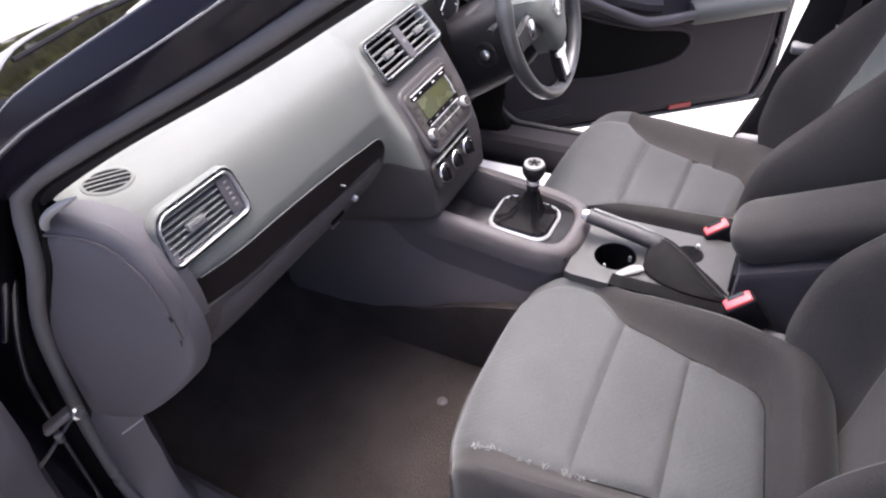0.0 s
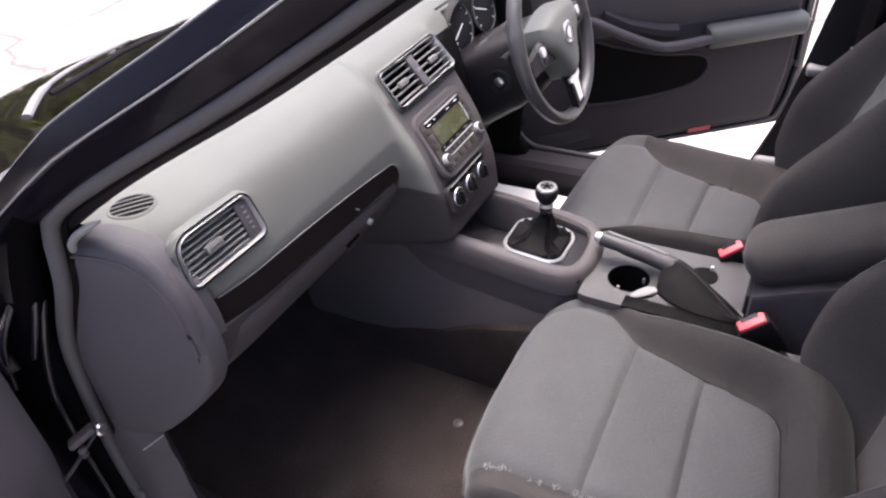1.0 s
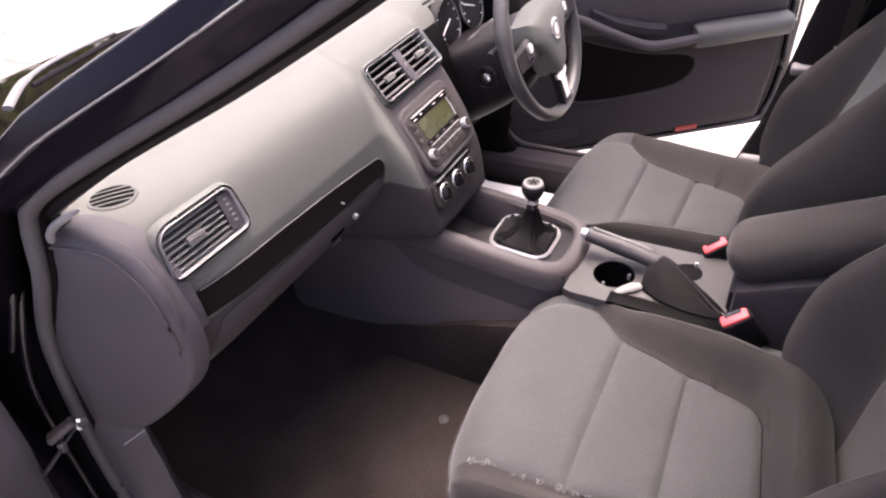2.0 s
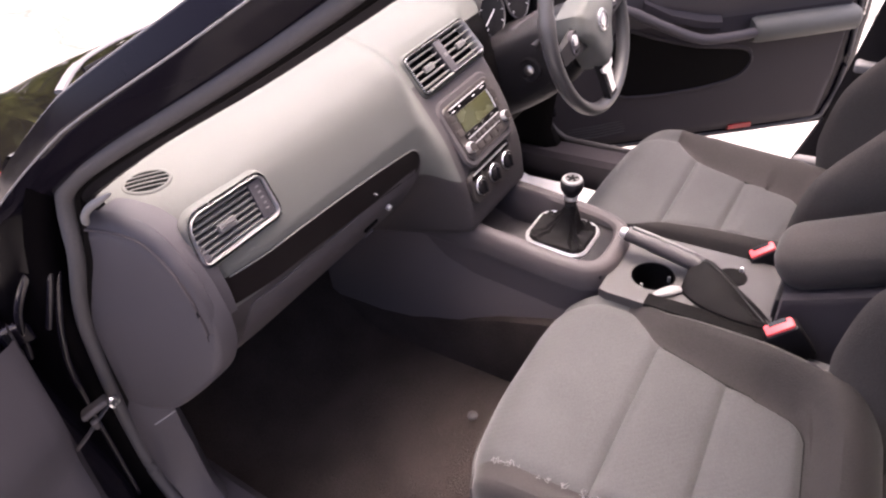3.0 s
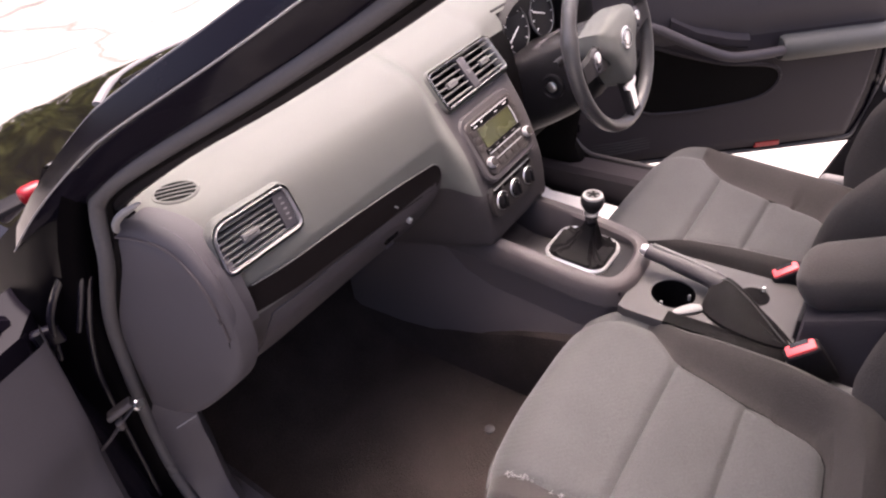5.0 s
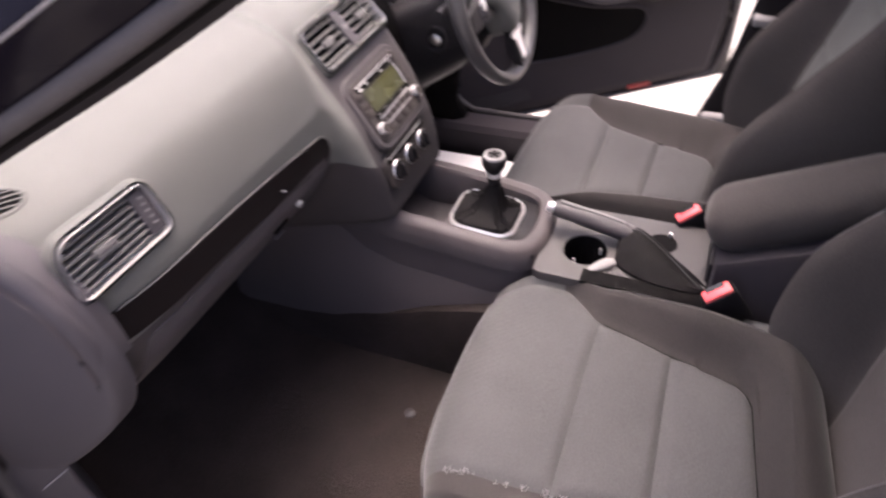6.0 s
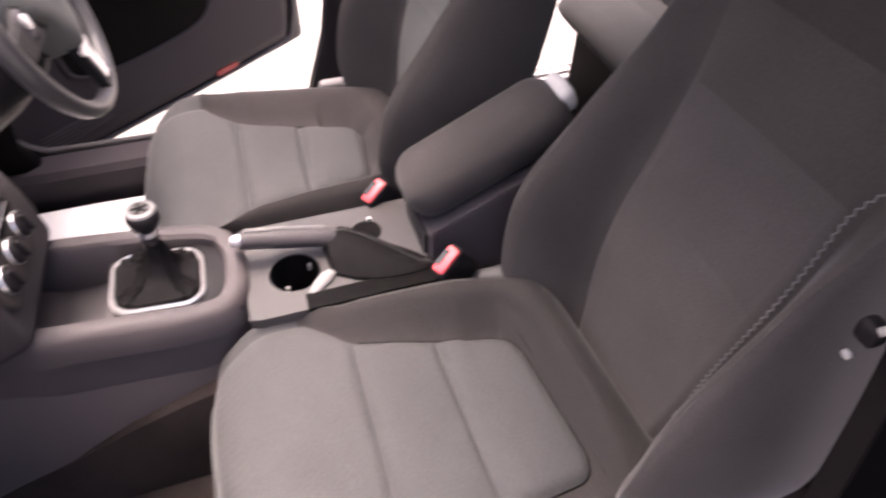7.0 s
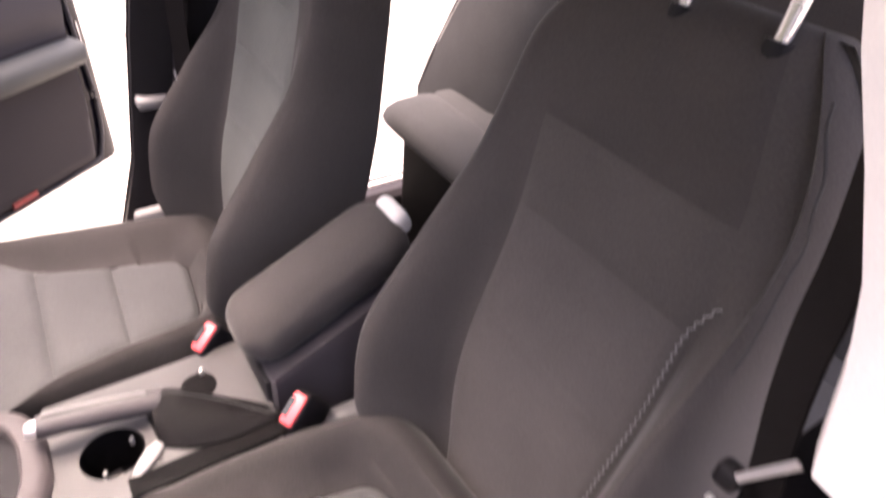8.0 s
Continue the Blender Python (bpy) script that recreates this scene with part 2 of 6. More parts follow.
def rounded(w, h, r, n=5):
    """Outline of a rounded rectangle about the origin, in 2D."""
    out = []
    for cx, cy, a0 in ((w / 2 - r, h / 2 - r, 0), (-w / 2 + r, h / 2 - r, 90), (-w / 2 + r, -h / 2 + r, 180), (w / 2 - r, -h / 2 + r, 270)):
        for k in range(n + 1):
            a = radians(a0 + 90 * k / n)
            out.append((cx + r * math.cos(a), cy + r * math.sin(a)))
    return out


def plate(outline, z0, z1, edge=0.002, m=None):
    """A solid from a 2D outline between two heights, with a bevelled upper edge."""
    cx = sum(p[0] for p in outline) / len(outline)
    cy = sum(p[1] for p in outline) / len(outline)

    def shrink(d):
        out = []
        for x, y in outline:
            l = math.hypot(x - cx, y - cy)
            out.append((cx + (x - cx) * (l - d) / l, cy + (y - cy) * (l - d) / l))
        return out

    rings = [[(x, y, z0) for x, y in outline], [(x, y, z1 - edge) for x, y in outline], [(x, y, z1) for x, y in shrink(edge)]]
    bm = loft(rings)
    if m is not None:
        bmesh.ops.transform(bm, matrix=m, verts=bm.verts)
    return bm


def frame_ring(outer, inner, z0, z1, m=None):
    """A frame between two outlines with the same number of points, rounded on top."""
    zm = z0 + (z1 - z0) * 0.6
    mid = [((a[0] + b[0]) / 2, (a[1] + b[1]) / 2) for a, b in zip(outer, inner)]
    rings = [[(x, y, z0) for x, y in outer], [(x, y, zm) for x, y in outer], [(x, y, z1) for x, y in mid], [(x, y, zm) for x, y in inner], [(x, y, z0) for x, y in inner]]
    bm = loft(rings + [rings[0]], True, False)
    bmesh.ops.remove_doubles(bm, verts=bm.verts, dist=1e-6)
    if m is not None:
        bmesh.ops.transform(bm, matrix=m, verts=bm.verts)
    return bm


def axes(origin, right, up):
    """A matrix whose x is right, y is up along a face and z points out of it."""
    r = Vector(right).normalized()
    n = r.cross(Vector(up)).normalized()
    u = n.cross(r).normalized()
    m = Matrix((r, u, n)).transposed().to_4x4()
    m.translation = Vector(origin)
    return m


def turned(profile, m=None, sides=24):
    """A solid of revolution about z from (radius, height) pairs."""
    rings = [[(r * math.cos(2 * math.pi * j / sides), r * math.sin(2 * math.pi * j / sides), h) for j in range(sides)] for r, h in profile]
    bm = loft(rings)
    if m is not None:
        bmesh.ops.transform(bm, matrix=m, verts=bm.verts)
    return bm


def sheet(fn, nu, nv, thick=0.0, down=(0, 0, -1)):
    """A surface fn(u, v) with u, v in 0..1, closed to a slab of some thickness."""
    top = [fn(i / nu, j / nv) for i in range(nu + 1) for j in range(nv + 1)]
    w = nv + 1
    faces = [(i * w + j, (i + 1) * w + j, (i + 1) * w + j + 1, i * w + j + 1) for i in range(nu) for j in range(nv)]
    if thick:
        n = len(top)
        d = Vector(down) * thick
        top = top + [tuple(Vector(p) + d) for p in top]
        faces += [tuple(n + k for k in reversed(f)) for f in faces[: nu * nv]]
        rim = [i * w for i in range(nu + 1)] + [nu * w + j for j in range(1, nv + 1)] + [i * w + nv for i in range(nu - 1, -1, -1)] + [j for j in range(nv - 1, 0, -1)]
        faces += [(a, b, n + b, n + a) for a, b in zip(rim, rim[1:] + rim[:1])]
    return mesh(top, faces)


# ---- ground and surroundings ----
def ground_height(x, y):
    return 0.02 * noise.noise(Vector((x * 0.15, y * 0.15, 0)))


def build_ground():
    def fn(u, v):
        x, y = (u - 0.5) * 2, (v - 0.5) * 2
        x, y = 80 * x * abs(x), 80 * y * abs(y)
        return (x, y, ground_height(x, y) * min(1, math.hypot(x, y) / 6) - 0.02)

    tagged(part("ground", sheet(fn, 60, 60), M_GROUND), "pale sunlit concrete yard with dark cracks", "ground", kind="structure")


def build_tree(x, y, h, seed):
    rnd = random.Random(seed)
    t = thing("tree", "leafy green tree at the edge of the yard", "tree", "trees round the yard", at=(x, y, 0))
    part("trunk", tube([(0, 0, -0.1), (0.05, 0.02, h * 0.25), (-0.05, 0.05, h * 0.55), (0.02, 0, h * 0.8)], [0.16, 0.12, 0.08, 0.03]), M_BARK, t)
    for k in range(5):
        a = rnd.uniform(0, 6.28)
        z0 = h * rnd.uniform(0.3, 0.55)
        part("limb", tube([(0, 0, z0), (math.cos(a) * 0.6, math.sin(a) * 0.6, z0 + 0.6), (math.cos(a) * 1.2, math.sin(a) * 1.2, z0 + 1.4)], [0.06, 0.04, 0.015], 8), M_BARK, t)
    verts, faces = [], []
    for k in range(4200):
        a, b, r = rnd.uniform(0, 6.28), rnd.uniform(-1, 1), rnd.uniform(0.35, 1) ** 0.5
        lump = 0.75 + 0.35 * noise.noise(Vector((math.cos(a) * 1.5, math.sin(a) * 1.5, b * 2 + seed)))
        c = Vector((math.cos(a) * math.sqrt(1 - b * b) * r * lump * h * 0.42, math.sin(a) * math.sqrt(1 - b * b) * r * lump * h * 0.42, h * 0.58 + b * r * lump * h * 0.45))
        e = Euler((rnd.uniform(0, 6), rnd.uniform(0, 6), rnd.uniform(0, 6))).to_matrix()
        s = rnd.uniform(0.25, 0.45)
        n = len(verts)
        for p in ((-1, 0, 0), (0, -0.5, 0.1), (1, 0, 0), (0, 0.5, 0.1)):
            verts.append(c + e @ (Vector(p) * s))
        faces.append((n, n + 1, n + 2, n + 3))
    part("crown", mesh(verts, faces), M_LEAF, t, smooth=False)


def build_hedge():
    """A rough hedge of leaf clumps along the far edge of the yard."""
    rnd = random.Random(11)
    verts, faces = [], []
    for k in range(5200):
        x = rnd.uniform(-7, 11)
        top = 2.3 + 0.5 * noise.noise(Vector((x * 0.6, 3, 0)))
        c = Vector((x, 10.5 + 0.25 * x * 0.2 + rnd.uniform(-0.6, 0.6), top * rnd.random() ** 0.8))
        e = Euler((rnd.uniform(0, 6), rnd.uniform(0, 6), rnd.uniform(0, 6))).to_matrix()
        q = rnd.uniform(0.12, 0.24)
        n = len(verts)
        for p in ((-1, 0, 0), (0, -0.6, 0.1), (1, 0, 0), (0, 0.6, 0.1)):
            verts.append(c + e @ (Vector(p) * q))
        faces.append((n, n + 1, n + 2, n + 3))
    tagged(part("hedge", mesh(verts, faces), M_LEAF, smooth=False), "rough green hedge along the edge of the yard", "hedge", kind="stuff")


build_ground()
build_hedge()
for k, (tx, ty, th) in enumerate(((6, 11, 6.5), (2.8, 12, 7.5), (-0.5, 12.5, 6.5), (9.0, 9.5, 7), (-4, 12, 7))):
    build_tree(tx, ty, th, k + 3)

# ---- car body ----
car = thing("car_body", "black saloon car body with doors standing open on a pale yard", "car")
SEAL_L = [(-0.555, -0.355, 1.438), (-0.58, -0.185, 1.368), (-0.61, -0.063, 1.302), (-0.657, 0.031, 1.251), (-0.716, 0.194, 1.170), (-0.740, 0.288, 1.116), (-0.749, 0.311, 1.08),
          (-0.762, 0.327, 1.012), (-0.78, 0.40, 0.864), (-0.80, 0.44, 0.615), (-0.808, 0.44, 0.46), (-0.81, 0.38, 0.375), (-0.81, 0.25, 0.36), (-0.81, -0.36, 0.36), (-0.81, -0.51, 0.39),
          (-0.80, -0.575, 0.5), (-0.772, -0.57, 0.92), (-0.728, -0.572, 1.10), (-0.66, -0.56, 1.32), (-0.60, -0.53, 1.45), (-0.555, -0.36, 1.43)]


def flip(points, side):
    return [(p[0] * -side, p[1], p[2]) for p in points]


def build_shell(side):
    """Pillars, sill, wing and seal of one side: -1 left, 1 right."""
    s = side
    # front pillar: painted jamb with a ridge, outer panel and plastic lining, all along the seal line
    line = smooth_path([(0.795, 0.53, 0.94), (0.762, 0.353, 1.064), (0.716, 0.189, 1.162), (0.657, 0.026, 1.243), (0.61, -0.068, 1.294), (0.58, -0.19, 1.36), (0.555, -0.36, 1.43)], 5)
    jamb, lining, ridge, edge = [], [], [], []
    for i, p in enumerate(line):
        d = line[min(i + 1, len(line) - 1)] - line[max(i - 1, 0)]
        n = Vector((0, d.z, -d.y)).normalized()

        def at(up, out):
            k = up * (0.60 + 0.40 * min(1, i / 10)) if up > 0.02 else up
            return (s * (p.x + out), p.y + n.y * k, p.z + n.z * k)

        jamb.append([at(0.010, -0.03), at(0.012, 0.004), at(0.019, 0.014), at(0.040, 0.027), at(0.046, 0.030), at(0.051, 0.029), at(0.075, 0.020), at(0.079, 0.0), at(0.075, -0.05), at(0.03, -0.06)])
        lining.append([at(0.004, -0.008), at(-0.012, -0.018), at(-0.011, -0.045), at(0.03, -0.065), at(0.06, -0.06), at(0.016, -0.020)])
        ridge.append(at(0.0468, 0.0306))
        edge.append(at(0.0772, 0.013))
    part("front_pillar", loft(jamb), M_PAINT, car)
    part("pillar_trim", tube(ridge, 0.0011, 8), M_SILVER, car, "bright narrow ridge along the pillar")
    part("screen_moulding", tube(edge, 0.0014, 8), M_SILVER, car, "pale line of the screen moulding")
    part("pillar_lining", loft(lining), M_DARK, car)
    # door seal round the opening
    seal = smooth_path(SEAL_L if s < 0 else flip(SEAL_L, 1), 6)
    part("door_seal", tube(seal, 0.0105, 10), M_RUBBER, car, "grey rubber door seal")
    part("seal_channel", tube([(p.x - s * 0.013, p.y - 0.003, p.z - 0.006) for p in seal], 0.008, 8), M_BLACK, car)
    # jamb: painted hinge post between seal and wing
    post = []
    for z, y0, y1, x0, x1 in ((0.30, 0.42, 0.62, 0.80, 0.87), (0.50, 0.445, 0.64, 0.80, 0.87), (0.70, 0.435, 0.64, 0.795, 0.865), (0.86, 0.405, 0.62, 0.785, 0.85), (0.94, 0.384, 0.60, 0.778, 0.835), (1.0, 0.362, 0.56, 0.772, 0.815), (1.05, 0.340, 0.48, 0.763, 0.793), (1.09, 0.322, 0.42, 0.752, 0.772), (1.14, 0.292, 0.36, 0.734, 0.750)):
        post.append([(s * x, y, z) for x, y in ((x0, y0), (x0 + 0.010, y0 - 0.001), (x0 + 0.022, y0 + 0.004), (x0 + 0.034, y0 + 0.014), (x1 - 0.004, y0 + 0.032), (x1 + 0.004, y0 + 0.055), (x1 + 0.006, y0 + 0.09), (x1 + 0.006, y1), (x0 - 0.04, y1), (x0 - 0.04, y0 + 0.03))])
    # post paint is near black without gloss: dark reflections put into its colour
    part("hinge_post", loft(post), M_JAMB, car)
    # glossy tubes added to carry the bright highlight lines of the post
    for ridge, rr in (([(0.742, 0.385, 1.065), (0.775, 0.37, 1.01), (0.800, 0.378, 0.955), (0.818, 0.402, 0.90)], 0.0045), ([(0.776, 0.372, 0.985), (0.800, 0.388, 0.92), (0.814, 0.408, 0.86), (0.824, 0.425, 0.79), (0.834, 0.445, 0.63), (0.845, 0.455, 0.47)], 0.005), ([(0.800, 0.385, 1.0), (0.835, 0.41, 0.94), (0.852, 0.43, 0.86)], 0.006)):
        part("post_highlight_ridge", tube([(s * p.x, p.y, p.z) for p in smooth_path(ridge, 6)], rr, 10), M_ENAMEL, car)
    for hz in (0.905, 0.44):
        hinge = part("door_hinge", box((-0.020, -0.008, -0.016), (0.020, 0.010, 0.016), 0.005, Matrix.Translation((s * 0.850, 0.424, hz)) @ Matrix.Rotation(radians(s * 20), 4, "Z"), 3), M_PAINT, car, "painted black door hinge")
        part("hinge_pin", tube([(s * 0.862, 0.412, hz - 0.022), (s * 0.862, 0.412, hz + 0.022)], 0.0045, 10), M_DARK, hinge)
    # kick panel lining inside the post, under the dash
    kick = []
    for z, xs, ys, xi, yi in ((0.25, 0.80, 0.33, 0.75, 0.34), (0.34, 0.80, 0.36, 0.75, 0.362), (0.42, 0.80, 0.41, 0.75, 0.388), (0.50, 0.80, 0.432, 0.75, 0.378), (0.57, 0.798, 0.434, 0.75, 0.364), (0.62, 0.795, 0.432, 0.75, 0.362), (0.668, 0.792, 0.43, 0.75, 0.35), (0.72, 0.780, 0.425, 0.738, 0.36)):
        kick.append([(s * xs, ys, z), (s * (xs + (xi - xs) * 0.4), ys + (yi - ys) * 0.4 - 0.004, z), (s * (xs + (xi - xs) * 0.85), ys + (yi - ys) * 0.85 - 0.002, z), (s * xi, yi, z), (s * (xi - 0.02), yi + 0.03, z), (s * (xi - 0.012), yi + 0.32, z), (s * xs, yi + 0.32, z)])
    # driver's side copy is near black: footwell shade is put into its colour
    part("kick_panel", loft(kick), M_SLATE if s < 0 else M_BLACK, car, "plastic lining beside the dash end, shaded black on the driver's side")
    part("lining_joint", tube([(s * 0.785, 0.362, 0.664), (s * 0.77, 0.355, 0.667), (s * 0.753, 0.346, 0.672)], 0.0012, 6), M_SILVER, car)
    part("trim_end", tube(smooth_path([(s * 0.742, 0.296, 1.060), (s * 0.743, 0.284, 1.076), (s * 0.742, 0.262, 1.093), (s * 0.741, 0.232, 1.110), (s * 0.737, 0.200, 1.127)], 4), [0.003, 0.0044] + [0.0049] * 9 + [0.005, 0.0045, 0.0038, 0.003, 0.0022, 0.001], 10), M_SILVER, car, "pale rounded end of the pillar trim")
    # sill
    sec = [(0.70, 0.24), (0.70, 0.345), (0.715, 0.362), (0.79, 0.362), (0.80, 0.35), (0.80, 0.24)]
    part("sill_lining", loft([[(s * x, y, z) for x, z in sec] for y in (0.55, 0.2, -0.2, -0.62, -1.3)]), M_LINING, car, "charcoal plastic sill lining")
    sec = [(0.80, 0.20), (0.802, 0.352), (0.83, 0.352), (0.865, 0.31), (0.87, 0.22), (0.84, 0.17)]
    part("sill", loft([[(s * x, y, z) for x, z in sec] for y in (0.70, 0.2, -0.2, -0.62, -1.4)]), M_PAINT, car)
    # three pale bars stand in for bright reflections in the sill steps
    for k in range(3):
        part("sill_reflection", box((s * 0.765 + s * 0.034 * k - 0.008, -1.20, 0.36), (s * 0.765 + s * 0.034 * k + 0.008, -0.96, 0.368), 0.003), M_PALE, car, "pale bar for a reflection in the rear sill steps")
    # middle pillar: lining and painted jamb
    lower, upper, jamb = [], [], []
    for z, x, y0, y1 in ((0.30, 0.79, -0.55, -0.74), (0.42, 0.80, -0.565, -0.72), (0.60, 0.795, -0.57, -0.71), (0.90, 0.775, -0.565, -0.70), (1.00, 0.745, -0.568, -0.69), (1.095, 0.702, -0.566, -0.69), (1.105, 0.699, -0.562, -0.69), (1.177, 0.684, -0.562, -0.69), (1.221, 0.670, -0.562, -0.69), (1.269, 0.648, -0.560, -0.69), (1.314, 0.626, -0.556, -0.69), (1.40, 0.592, -0.55, -0.68), (1.49, 0.56, -0.545, -0.67)):
        if s > 0:
            y0 = lerp_at([(0.30, -0.30), (0.42, -0.335), (0.54, -0.385), (0.667, -0.406), (0.86, -0.44), (0.97, -0.464), (1.1, -0.47), (1.49, -0.47)], z)
        if z < 1.1:
            k = lerp_at([(0.42, 0.08), (0.60, 0.12), (0.90, 0.132), (1.0, 0.108), (1.095, 0.07)] if s > 0 else [(0.42, 0.08), (0.60, 0.13), (0.90, 0.165), (1.0, 0.148), (1.095, 0.085)], z)
            lower.append([(s * (x - 0.002), y0, z), (s * (x - 0.040), y0 + 0.004, z), (s * (x - 0.058), y0 - 0.02, z), (s * (x - 0.068), y0 - 0.075, z), (s * (x - k), y0 - 0.088, z), (s * (x - k), y1 - 0.03, z), (s * (x - 0.045), y1 - 0.04, z), (s * (x - 0.002), y1, z)])
        else:
            k = 0.62 if z < 1.12 else 1.0
            upper.append([(s * (x - 0.001), y0 + 0.006 * k, z), (s * (x - 0.04), y0 + 0.01 * k, z), (s * (x - 0.062), y0 + 0.004 * k, z), (s * (x - 0.072), y0 - 0.02, z), (s * (x - 0.072), y1 + 0.03, z), (s * (x - 0.045), y1, z), (s * (x - 0.001), y1, z)])
        jamb.append([(s * x, y0 + 0.004, z), (s * (x + 0.035), y0 - 0.012, z), (s * (x + 0.05), y0 - 0.05, z), (s * (x + 0.05), y1 - 0.02, z), (s * x, y1 - 0.02, z)])
    part("pillar_lining", loft(lower), M_DARK, car, "black lower lining of the middle pillar")
    # upper lining is near white: strong daylight is put into its colour
    part("pillar_lining", loft(upper), M_PALE, car, "upper lining of the middle pillar, near white for strong daylight")
    part("middle_pillar", loft(jamb), M_PAINT, car)
    if s > 0:
        part("pillar_ledge", box((0.700, -0.492, 0.752), (0.742, -0.424, 0.776), 0.008, None, 3), M_SILVER, car, "pale ledge on the pillar lining")
    # front wing
    wing = []
    for y, w, top in ((0.56, 0.87, 0.93), (0.75, 0.885, 0.95), (1.1, 0.89, 0.92), (1.5, 0.87, 0.86), (1.85, 0.78, 0.74)):
        wing.append([(s * (w - 0.12), y, top + 0.005), (s * (w - 0.05), y, top - 0.01), (s * (w - 0.01), y, top - 0.07), (s * w, y, top - 0.22), (s * (w - 0.01), y, 0.30), (s * (w - 0.06), y, 0.25), (s * (w - 0.12), y, 0.3)])
    part("front_wing", loft(wing), M_PAINT, car)
    # roof rail
    rail = smooth_path([(0.575, -0.36, 1.49), (0.57, -0.7, 1.51), (0.57, -1.1, 1.51), (0.58, -1.5, 1.45), (0.64, -1.95, 1.18)], 5)
    part("roof_rail", tube([(s * p.x, p.y, p.z) for p in rail], 0.035, 12), M_PAINT, car)
    # rear quarter
    part("rear_quarter", sheet(lambda u, v: (s * (0.86 - 0.2 * max(0, v - 0.6) / 0.4), -1.45 - u * 0.9, 0.25 + 0.9 * v), 6, 8, 0.05, (-s, 0, 0)), M_PAINT, car)


for side in (-1, 1):
    build_shell(side)

part("roof", sheet(lambda u, v: ((v - 0.5) * 1.17, -0.36 - u * 1.4, 1.53 + 0.03 * math.sin(math.pi * v) - 0.06 * max(0, u - 0.6)), 10, 10, 0.01), M_PAINT, car)
part("headliner", sheet(lambda u, v: ((v - 0.5) * 1.12, -0.38 - u * 1.36, 1.495 + 0.02 * math.sin(math.pi * v) - 0.06 * max(0, u - 0.6)), 10, 10, 0.008), M_HEADLINER, car, "pale fabric headliner")


def screen_point(u, v):
    x = (v - 0.5) * 2
    base = Vector((x * 0.80, 0.98 - 0.42 * x * x, 0.985 - 0.03 * x * x))
    top = Vector((x * 0.58, -0.33 - 0.05 * x * x, 1.53 - 0.02 * x * x))
    p = base.lerp(top, u)
    p.z += 0.03 * math.sin(math.pi * u)
    return tuple(p)


screen = part("windscreen", sheet(screen_point, 8, 16, 0.004), M_GLASS, car, "clear windscreen")
screen.visible_shadow = False
part("bonnet", sheet(lambda u, v: ((v - 0.5) * (1.52 - 0.14 * u * u), 0.98 + 0.80 * u - (0.30 * (1 - u) + 0.12 * u) * (2 * v - 1) ** 2, 0.975 - 0.10 * u - 0.075 * u ** 4 - 0.03 * (2 * v - 1) ** 2 + 0.012 * math.exp(-((abs(2 * v - 1) - 0.6) / 0.08) ** 2)), 20, 24, 0.02), M_BONNET, car, "glossy black bonnet")
part("cowl", sheet(lambda u, v: ((v - 0.5) * 1.5, 0.93 + 0.07 * u - 0.36 * (2 * v - 1) ** 2, 0.965 - 0.01 * u), 3, 14, 0.03), M_DARK, car)
part("bumper", box((-0.78, 1.72, 0.22), (0.78, 1.95, 0.70), 0.06, seg=3), M_PAINT, car)
part("bulkhead", box((-0.75, 0.78, 0.22), (0.75, 0.84, 0.95), 0.01), M_DARK, car)
part("rear_bulkhead", box((-0.80, -2.0, 0.22), (0.80, -1.93, 0.98), 0.01), M_PLASTIC, car)
part("parcel_shelf", box((-0.78, -1.95, 0.96), (0.78, -1.55, 0.99), 0.01), M_PLASTIC, car)


# plain rear end, closing the car behind the seats
rear = part("rear_screen", sheet(lambda u, v: ((v - 0.5) * (1.12 + 0.30 * u), -1.72 - 0.42 * u - 0.03 * math.sin(math.pi * v), 1.47 - 0.40 * u), 8, 12, 0.004), M_GLASS, car, "clear rear window")
rear.visible_shadow = False
part("boot_lid", sheet(lambda u, v: ((v - 0.5) * (1.46 - 0.06 * u), -2.10 - 0.42 * u + 0.08 * (2 * v - 1) ** 2 * u, 1.055 - 0.05 * u * u - 0.03 * (2 * v - 1) ** 2), 10, 14, 0.02), M_BONNET, car, "glossy black boot lid")
part("rear_bumper", box((-0.80, -2.62, 0.22), (0.80, -2.34, 0.98), 0.08, seg=4), M_PAINT, car)


def road_wheel(x, y):
    """Tyre and plain steel wheel, standing on the ground."""
    foot = ground_height(x, y) * min(1, math.hypot(x, y) / 6) - 0.02
    m = axes((x, y, foot + 0.312), (0, 1 if x > 0 else -1, 0), (0, 0, 1))
    w = part("road_wheel", turned([(0.15, 0.03), (0.145, 0.07), (0.10, 0.085), (0.03, 0.08)], m, 28), M_SILVER, car, "silver steel road wheel")
    part("tyre", turned([(0.205, -0.09), (0.28, -0.098), (0.306, -0.085), (0.312, -0.05), (0.312, 0.05), (0.306, 0.085), (0.28, 0.098), (0.205, 0.09)], m, 40), M_DARK, w, "black rubber tyre")
    part("rim", turned([(0.205, -0.09), (0.195, -0.07), (0.19, 0.05), (0.195, 0.08), (0.207, 0.092)], m, 32), M_SILVER, w)


for wx in (-0.75, 0.75):
    for wy in (1.28, -1.88):
        road_wheel(wx, wy)

# red block stands in for a red object's reflection in the glossy wing
part("red_reflection", box((-0.708, 0.744, 0.945), (-0.660, 0.778, 0.980), 0.012, None, 3), M_REFLECT, car, "small red block for a reflection in the glossy wing")


